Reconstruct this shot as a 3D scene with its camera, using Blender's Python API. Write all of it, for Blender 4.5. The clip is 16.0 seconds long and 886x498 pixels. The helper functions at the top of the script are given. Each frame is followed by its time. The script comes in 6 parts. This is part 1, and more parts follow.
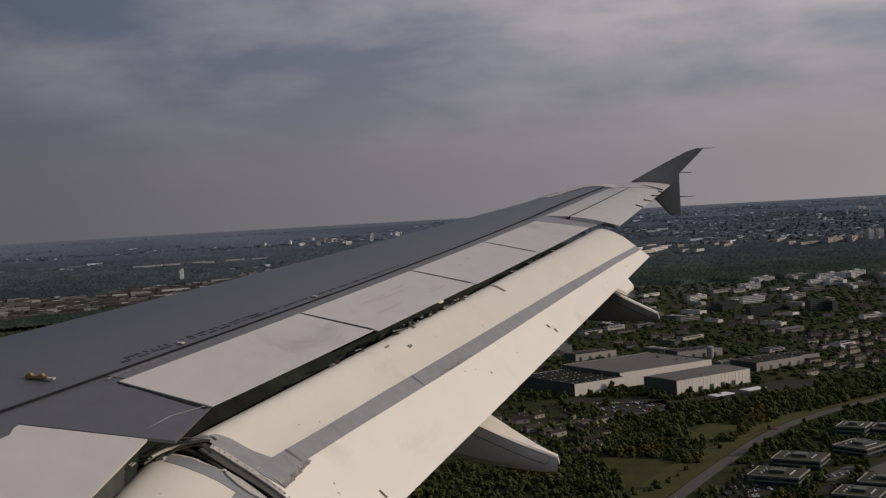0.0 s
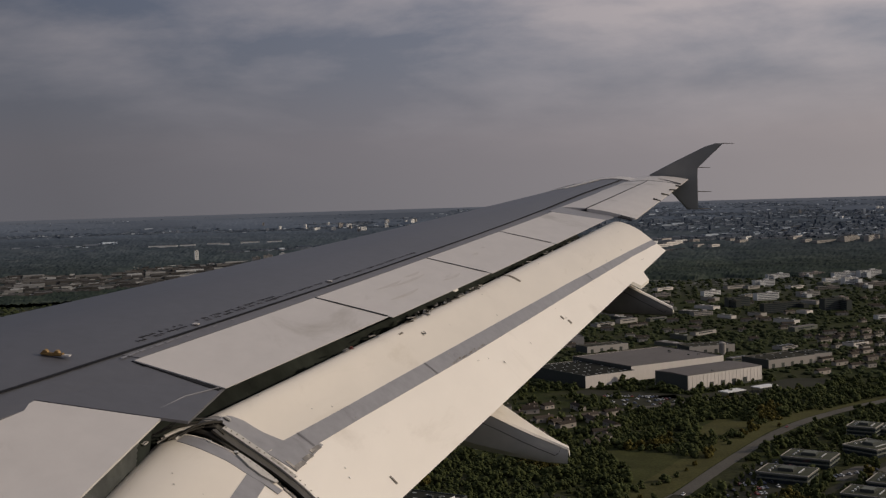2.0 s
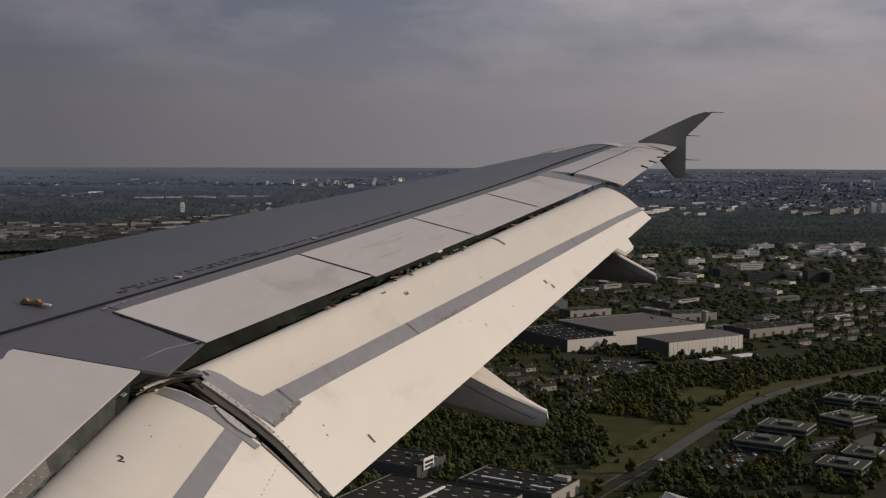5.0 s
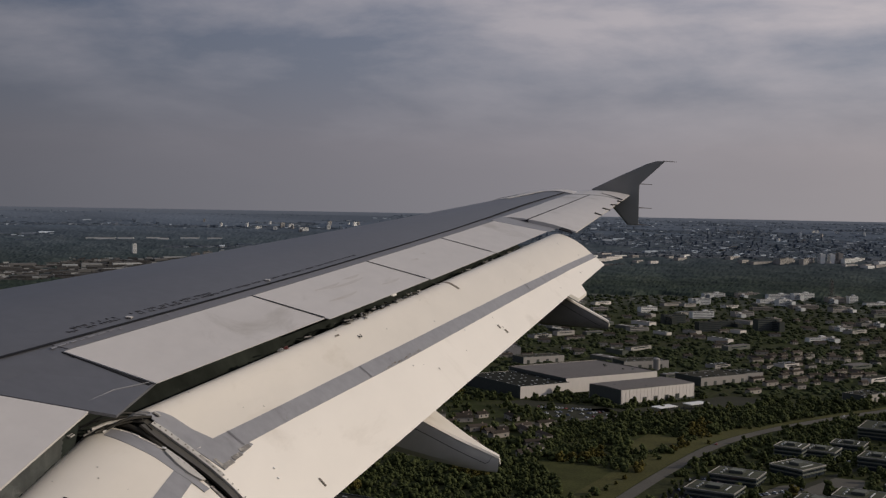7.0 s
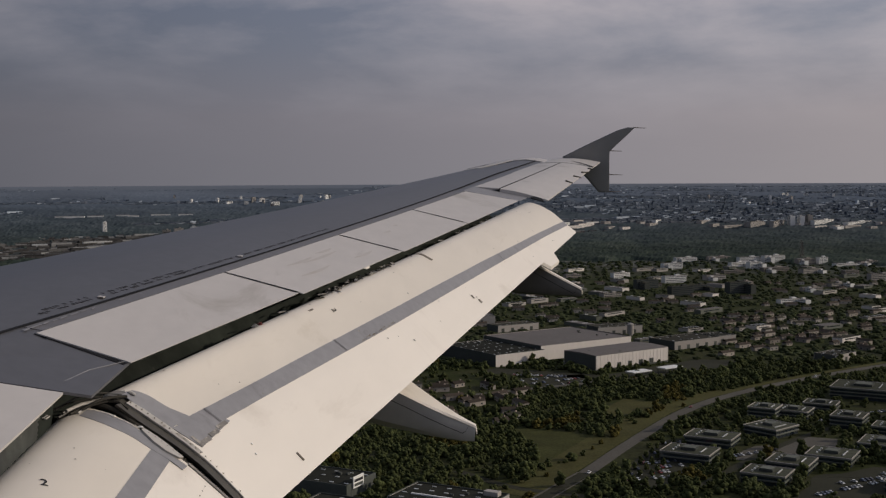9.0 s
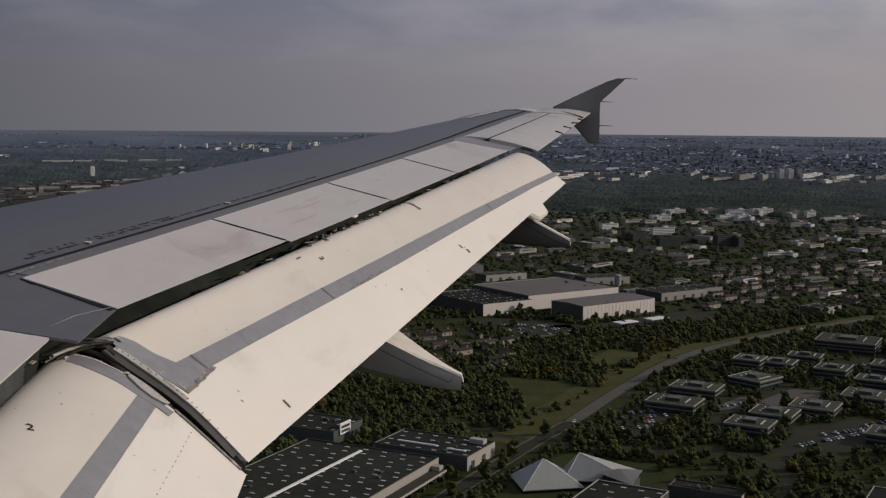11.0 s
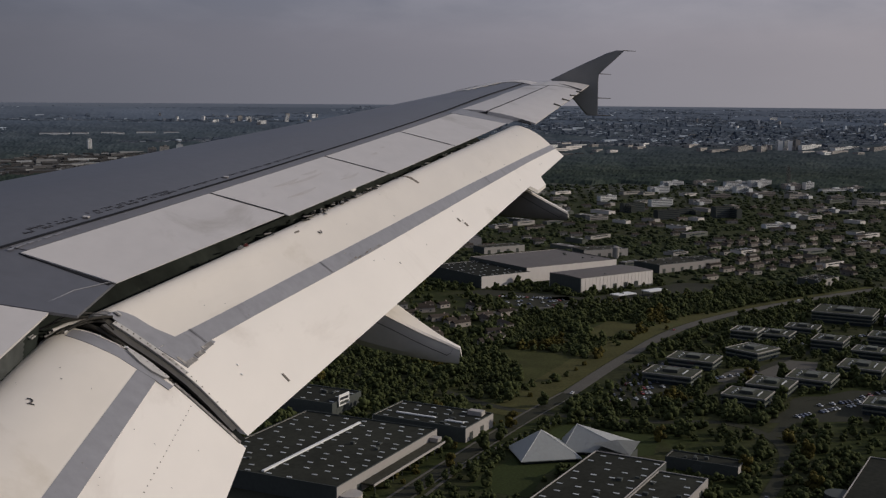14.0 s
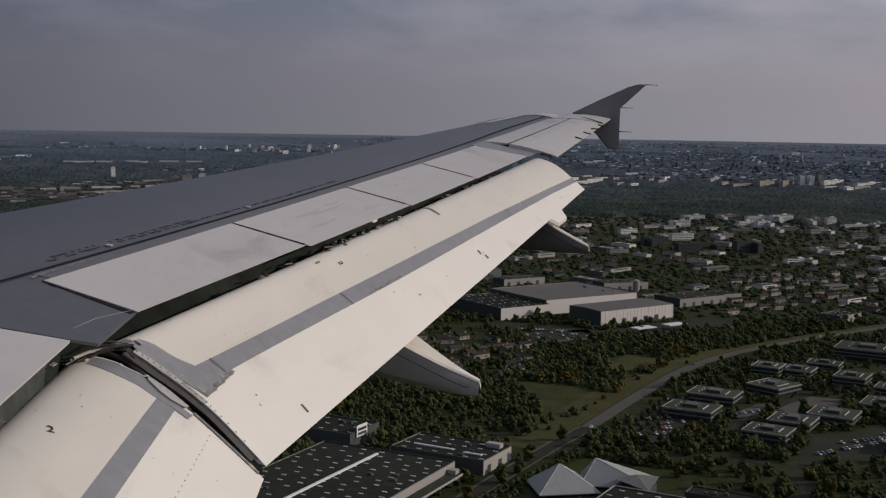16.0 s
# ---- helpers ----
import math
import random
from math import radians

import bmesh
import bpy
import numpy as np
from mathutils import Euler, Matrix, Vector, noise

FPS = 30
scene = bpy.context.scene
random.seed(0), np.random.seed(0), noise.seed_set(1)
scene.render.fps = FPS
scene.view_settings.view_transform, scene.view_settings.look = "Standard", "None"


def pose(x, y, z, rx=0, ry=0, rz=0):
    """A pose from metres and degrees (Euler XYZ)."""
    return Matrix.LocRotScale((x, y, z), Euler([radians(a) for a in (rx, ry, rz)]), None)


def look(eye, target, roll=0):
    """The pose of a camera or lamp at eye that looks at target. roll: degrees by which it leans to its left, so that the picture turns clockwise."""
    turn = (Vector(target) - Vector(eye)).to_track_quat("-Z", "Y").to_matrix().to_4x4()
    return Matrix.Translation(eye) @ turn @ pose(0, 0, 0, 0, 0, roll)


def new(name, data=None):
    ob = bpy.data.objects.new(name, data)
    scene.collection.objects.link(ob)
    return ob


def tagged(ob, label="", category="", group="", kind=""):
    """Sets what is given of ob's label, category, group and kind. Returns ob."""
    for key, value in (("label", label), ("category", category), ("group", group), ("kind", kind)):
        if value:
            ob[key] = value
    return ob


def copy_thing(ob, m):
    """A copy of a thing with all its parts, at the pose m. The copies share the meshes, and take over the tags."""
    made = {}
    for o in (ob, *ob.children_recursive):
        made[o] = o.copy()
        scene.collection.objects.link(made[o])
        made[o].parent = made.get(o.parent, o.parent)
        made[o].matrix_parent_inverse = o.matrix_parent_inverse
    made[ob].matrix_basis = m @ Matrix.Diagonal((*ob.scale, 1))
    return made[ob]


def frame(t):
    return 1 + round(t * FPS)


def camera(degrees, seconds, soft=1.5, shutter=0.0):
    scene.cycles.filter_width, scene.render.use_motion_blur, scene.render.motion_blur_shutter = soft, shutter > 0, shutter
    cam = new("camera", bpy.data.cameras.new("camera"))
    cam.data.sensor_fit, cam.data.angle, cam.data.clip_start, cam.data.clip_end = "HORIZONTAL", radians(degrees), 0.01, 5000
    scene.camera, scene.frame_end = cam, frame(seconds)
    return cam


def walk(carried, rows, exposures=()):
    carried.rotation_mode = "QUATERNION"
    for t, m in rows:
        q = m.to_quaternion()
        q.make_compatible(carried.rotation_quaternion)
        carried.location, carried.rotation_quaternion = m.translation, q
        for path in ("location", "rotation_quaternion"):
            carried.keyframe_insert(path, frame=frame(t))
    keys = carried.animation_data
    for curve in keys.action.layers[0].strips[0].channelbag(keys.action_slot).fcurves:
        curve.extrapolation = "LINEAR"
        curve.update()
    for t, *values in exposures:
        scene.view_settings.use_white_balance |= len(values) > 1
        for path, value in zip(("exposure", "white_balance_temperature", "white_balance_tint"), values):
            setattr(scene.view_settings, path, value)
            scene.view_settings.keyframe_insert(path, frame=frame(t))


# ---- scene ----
# ================= camera and its walk =================
ROWS = [
    (0, 7.886, 1.518, 0.702, 88.080, 3.233, 2.323),
    (0.5, 7.879, 1.518, 0.692, 88.639, 3.223, 2.482),
    (1, 7.877, 1.509, 0.697, 89.053, 2.977, 2.671),
    (1.5, 7.878, 1.513, 0.697, 88.277, 2.326, 2.826),
    (2, 7.875, 1.520, 0.703, 87.533, 1.675, 3.093),
    (2.5, 7.879, 1.526, 0.706, 86.624, 1.471, 3.221),
    (3, 7.873, 1.529, 0.709, 85.812, 1.392, 2.986),
    (3.5, 7.876, 1.527, 0.705, 85.287, 1.279, 2.846),
    (4, 7.880, 1.524, 0.705, 84.320, 0.544, 3.006),
    (4.2, 7.880, 1.531, 0.705, 84.999, 0.266, 2.958),
    (6.3, 7.890, 1.523, 0.710, 86.165, -0.518, 2.098),
    (6.5, 7.884, 1.521, 0.697, 86.741, -0.671, 1.972),
    (7, 7.883, 1.518, 0.699, 87.805, -1.040, 0.338),
    (7.5, 7.883, 1.513, 0.708, 88.168, -0.875, -0.448),
    (8, 7.880, 1.514, 0.707, 87.992, -0.486, -0.594),
    (8.5, 7.886, 1.521, 0.713, 87.004, -0.121, -0.460),
    (9, 7.885, 1.512, 0.705, 86.373, 0.261, -1.071),
    (9.5, 7.891, 1.518, 0.712, 87.147, -0.021, -1.466),
    (10, 7.887, 1.519, 0.720, 86.370, 1.165, -1.400),
    (10.2, 7.889, 1.524, 0.708, 85.433, 0.606, -1.398),
    (12.3, 7.878, 1.514, 0.709, 83.386, -0.836, -1.601),
    (12.5, 7.872, 1.509, 0.715, 85.121, -0.608, -1.644),
    (13, 7.880, 1.519, 0.707, 82.574, -0.552, -1.591),
    (13.5, 7.893, 1.517, 0.719, 82.991, -0.217, -1.611),
    (14, 7.888, 1.517, 0.717, 82.516, -0.425, -1.658),
    (14.5, 7.893, 1.518, 0.718, 82.442, -0.343, -1.539),
    (15, 7.900, 1.518, 0.721, 82.563, -0.726, -1.047),
    (15.5, 7.897, 1.520, 0.726, 82.938, -1.808, -0.780),
    (16, 7.885, 1.514, 0.722, 84.034, -0.939, -0.612),
]
cam = camera(41.5, 16.0, soft=1.3)
walk(cam, [(r[0], pose(*r[1:])) for r in ROWS],
     exposures=[(0.0, 0.0, 6700, 10), (1.5, 0.0, 6800, 10), (3.2, 0.0, 7050, 11), (4.2, 0.0, 7000, 11), (6.5, 0.06, 6550, 9), (10.0, 0.05, 6580, 10), (12.5, 0.0, 6350, 10), (16.0, 0.0, 6250, 10)])

# ================= world and sun =================
SUN_DIR = Vector((0.925, 0.08, 0.37)).normalized()      # towards the sun
sun = new("sun", bpy.data.lights.new("sun", "SUN"))
sun.data.energy, sun.data.angle, sun.data.color = 2.15, radians(0.6), (1.0, 0.895, 0.76)
sun.matrix_world = look((0, 0, 0), -SUN_DIR)


def make_world():
    w = bpy.data.worlds.new("sky")
    scene.world = w
    w.use_nodes = True
    nt = w.node_tree
    nt.nodes.clear()
    N, L = nt.nodes.new, nt.links.new
    out, bg = N("ShaderNodeOutputWorld"), N("ShaderNodeBackground")
    sky = N("ShaderNodeTexSky")
    sky.sky_type, sky.sun_disc = "NISHITA", False
    sky.sun_elevation = math.asin(SUN_DIR.z)
    sky.sun_rotation = math.atan2(SUN_DIR.x, SUN_DIR.y)
    sky.air_density, sky.dust_density, sky.ozone_density = 1.0, 3.0, 1.0
    dim = N("ShaderNodeVectorMath")
    dim.operation = "SCALE"
    dim.inputs["Scale"].default_value = 0.035
    L(sky.outputs[0], dim.inputs[0])
    tc, sep = N("ShaderNodeTexCoord"), N("ShaderNodeSeparateXYZ")
    L(tc.outputs["Generated"], sep.inputs[0])
    # a thin veil of high cloud, brighter towards the sun, greyer at the horizon
    veil = N("ShaderNodeValToRGB")
    L(sep.outputs["Z"], veil.inputs[0])
    e = veil.color_ramp.elements
    e[0].position, e[0].color = 0.0, (0.150, 0.144, 0.160, 1)
    e[1].position, e[1].color = 0.45, (0.095, 0.115, 0.165, 1)
    for p, c in ((0.05, (0.146, 0.138, 0.158, 1)), (0.11, (0.114, 0.122, 0.156, 1)), (0.18, (0.095, 0.110, 0.155, 1))):
        q = e.new(p)
        q.color = c
    mp = N("ShaderNodeMapping")
    mp.inputs["Scale"].default_value = (2.0, 2.0, 6.5)
    mp.inputs["Rotation"].default_value = (0.05, 0.32, 0.2)
    L(tc.outputs["Generated"], mp.inputs[0])
    n1 = N("ShaderNodeTexNoise")
    n1.inputs["Scale"].default_value, n1.inputs["Detail"].default_value = 2.3, 10
    n1.inputs["Roughness"].default_value = 0.56
    n1.inputs["Distortion"].default_value = 0.15
    L(mp.outputs[0], n1.inputs["Vector"])
    cr = N("ShaderNodeValToRGB")
    cr.color_ramp.elements[0].position, cr.color_ramp.elements[1].position = 0.42, 0.68
    cr.color_ramp.elements[0].color, cr.color_ramp.elements[1].color = (0, 0, 0, 1), (1, 1, 1, 1)
    L(n1.outputs["Fac"], cr.inputs[0])
    high = N("ShaderNodeMapRange")          # the cloud breaks up only above the haze
    for k, v in (("From Min", 0.03), ("From Max", 0.15), ("To Min", 0.06), ("To Max", 1.0)):
        high.inputs[k].default_value = v
    L(sep.outputs["Z"], high.inputs["Value"])
    amt = N("ShaderNodeMath")
    amt.operation = "MULTIPLY"
    thin = N("ShaderNodeMapRange")          # and thins out again higher up
    for k, v in (("From Min", 0.13), ("From Max", 0.24), ("To Min", 1.0), ("To Max", 0.62)):
        thin.inputs[k].default_value = v
    L(sep.outputs["Z"], thin.inputs["Value"])
    layer = N("ShaderNodeMath")
    layer.operation = "MULTIPLY"
    L(high.outputs[0], layer.inputs[0]), L(thin.outputs[0], layer.inputs[1])
    L(cr.outputs[0], amt.inputs[0]), L(layer.outputs[0], amt.inputs[1])
    cloud = N("ShaderNodeMix")
    cloud.data_type = "RGBA"
    cloud.inputs[7].default_value = (0.245, 0.228, 0.252, 1)
    L(amt.outputs[0], cloud.inputs[0]), L(veil.outputs[0], cloud.inputs[6])
    # glare round the sun's side of the sky
    dot = N("ShaderNodeVectorMath")
    dot.operation = "DOT_PRODUCT"
    dot.inputs[1].default_value = SUN_DIR
    L(tc.outputs["Generated"], dot.inputs[0])
    gl = N("ShaderNodeMapRange")
    for k, v in (("From Min", -0.25), ("From Max", 1.0), ("To Min", 0.94), ("To Max", 3.35)):
        gl.inputs[k].default_value = v
    L(dot.outputs["Value"], gl.inputs["Value"])
    mul = N("ShaderNodeVectorMath")
    mul.operation = "SCALE"
    L(cloud.outputs[2], mul.inputs[0]), L(gl.outputs[0], mul.inputs["Scale"])
    side = N("ShaderNodeMapRange")          # bluer away from the sun, warmer towards it
    for k, v in (("From Min", -0.35), ("From Max", 0.45)):
        side.inputs[k].default_value = v
    L(dot.outputs["Value"], side.inputs["Value"])
    tint, tinted = N("ShaderNodeMix"), N("ShaderNodeMix")
    tint.data_type = tinted.data_type = "RGBA"
    tinted.blend_type = "MULTIPLY"
    tinted.inputs[0].default_value = 1.0
    tint.inputs[6].default_value, tint.inputs[7].default_value = (0.94, 1.0, 1.08, 1), (1.04, 1.0, 0.94, 1)
    L(side.outputs[0], tint.inputs[0])
    L(mul.outputs[0], tinted.inputs[6]), L(tint.outputs[2], tinted.inputs[7])
    mix = N("ShaderNodeMix")
    mix.data_type = "RGBA"
    mix.inputs[0].default_value = 0.85
    L(dim.outputs[0], mix.inputs[6]), L(tinted.outputs[2], mix.inputs[7])
    L(mix.outputs[2], bg.inputs[0])
    bg.inputs[1].default_value = 1.0
    L(bg.outputs[0], out.inputs[0])


make_world()

# ================= materials =================
def ramp(nt, fac, stops):
    r = nt.nodes.new("ShaderNodeValToRGB")
    e = r.color_ramp.elements
    e[0].position, e[0].color = stops[0][0], (*stops[0][1], 1)
    e[1].position, e[1].color = stops[-1][0], (*stops[-1][1], 1)
    for p, c in stops[1:-1]:
        e.new(p).color = (*c, 1)
    nt.links.new(fac, r.inputs[0])
    return r.outputs[0]


def noise_tex(nt, scale, detail=4, rough=0.55, stretch=(1, 1, 1), distortion=0.0):
    tc, mp, n = (nt.nodes.new("ShaderNode" + k) for k in ("TexCoord", "Mapping", "TexNoise"))
    mp.inputs["Scale"].default_value = stretch
    n.inputs["Scale"].default_value, n.inputs["Detail"].default_value = scale, detail
    n.inputs["Roughness"].default_value, n.inputs["Distortion"].default_value = rough, distortion
    nt.links.new(tc.outputs["Object"], mp.inputs[0])
    nt.links.new(mp.outputs[0], n.inputs["Vector"])
    return n.outputs["Fac"]


def mixed(nt, fac, a, b, mode="MIX"):
    m = nt.nodes.new("ShaderNodeMix")
    m.data_type, m.blend_type = "RGBA", mode
    for k, v in ((0, fac), (6, a), (7, b)):
        if isinstance(v, (int, float)):
            m.inputs[k].default_value = v
        elif isinstance(v, tuple):
            m.inputs[k].default_value = (*v, 1)
        else:
            nt.links.new(v, m.inputs[k])
    return m.outputs[2]


def material(name, colour, rough=0.6, metal=0.0, vary=0.12, grain=8.0, blotch=0.7, bump=0.0, bump_scale=30.0,
             stretch=(1, 1, 1), island=0.0, per_object=0.0, stain=None, stain_at=0.62, stain_scale=1.5, spec=0.5, relief=0.02):
    m = bpy.data.materials.new(name)
    m.use_nodes = True
    nt = m.node_tree
    b = nt.nodes["Principled BSDF"]
    dark = tuple(c * (1 - vary) for c in colour)
    lite = tuple(min(1, c * (1 + vary)) for c in colour)
    c1 = ramp(nt, noise_tex(nt, grain, 5, 0.6, stretch), [(0.3, dark), (0.7, lite)])
    c2 = ramp(nt, noise_tex(nt, blotch, 3, 0.5, stretch), [(0.3, (1 - vary,) * 3), (0.7, (1.0,) * 3)])
    col = mixed(nt, 1.0, c1, c2, "MULTIPLY")
    if stain:
        f = ramp(nt, noise_tex(nt, stain_scale, 6, 0.65, stretch, 0.6), [(stain_at, (0, 0, 0)), (stain_at + 0.12, (1, 1, 1))])
        col = mixed(nt, f, col, stain)
    for amount, node, socket in ((island, "ShaderNodeNewGeometry", "Random Per Island"), (per_object, "ShaderNodeObjectInfo", "Random")):
        if amount:
            k = ramp(nt, nt.nodes.new(node).outputs[socket], [(0.0, (1 - amount,) * 3), (1.0, (1 + amount,) * 3)])
            col = mixed(nt, 1.0, col, k, "MULTIPLY")
    nt.links.new(col, b.inputs["Base Color"])
    b.inputs["Roughness"].default_value, b.inputs["Metallic"].default_value = rough, metal
    b.inputs["Specular IOR Level"].default_value = spec
    if bump:
        bp = nt.nodes.new("ShaderNodeBump")
        bp.inputs["Strength"].default_value, bp.inputs["Distance"].default_value = bump, relief
        nt.links.new(noise_tex(nt, bump_scale, 4, 0.6, stretch), bp.inputs["Height"])
        nt.links.new(bp.outputs[0], b.inputs["Normal"])
    return m


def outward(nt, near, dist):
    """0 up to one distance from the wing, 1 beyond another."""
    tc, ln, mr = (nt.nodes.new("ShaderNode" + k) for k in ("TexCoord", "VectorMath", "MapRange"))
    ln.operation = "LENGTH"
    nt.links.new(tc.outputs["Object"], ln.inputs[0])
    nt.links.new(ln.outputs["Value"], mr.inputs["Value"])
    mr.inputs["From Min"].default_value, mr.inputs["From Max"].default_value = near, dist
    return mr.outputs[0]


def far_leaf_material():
    """Woods of dark green broad-leaved trees with lighter glades; far out, blue haze is put into the colour."""
    m = bpy.data.materials.new("distant_woods")
    m.use_nodes = True
    nt = m.node_tree
    b = nt.nodes["Principled BSDF"]
    lie = (1.0, 0.7, 1)
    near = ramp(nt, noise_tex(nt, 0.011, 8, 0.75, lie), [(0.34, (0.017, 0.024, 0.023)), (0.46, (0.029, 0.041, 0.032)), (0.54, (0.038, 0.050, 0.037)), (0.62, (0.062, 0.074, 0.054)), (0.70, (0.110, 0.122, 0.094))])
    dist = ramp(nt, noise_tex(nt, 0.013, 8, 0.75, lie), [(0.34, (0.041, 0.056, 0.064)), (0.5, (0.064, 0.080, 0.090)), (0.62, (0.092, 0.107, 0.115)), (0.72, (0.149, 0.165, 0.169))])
    # distance haze as colour: paler and bluer in three steps
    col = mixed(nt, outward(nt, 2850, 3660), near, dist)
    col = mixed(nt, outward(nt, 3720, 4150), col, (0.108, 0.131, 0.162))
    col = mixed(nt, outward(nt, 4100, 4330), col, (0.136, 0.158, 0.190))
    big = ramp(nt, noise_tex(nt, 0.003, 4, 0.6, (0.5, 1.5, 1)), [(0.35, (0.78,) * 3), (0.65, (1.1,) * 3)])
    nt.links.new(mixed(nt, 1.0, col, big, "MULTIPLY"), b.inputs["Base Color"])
    b.inputs["Roughness"].default_value = 0.9
    return m


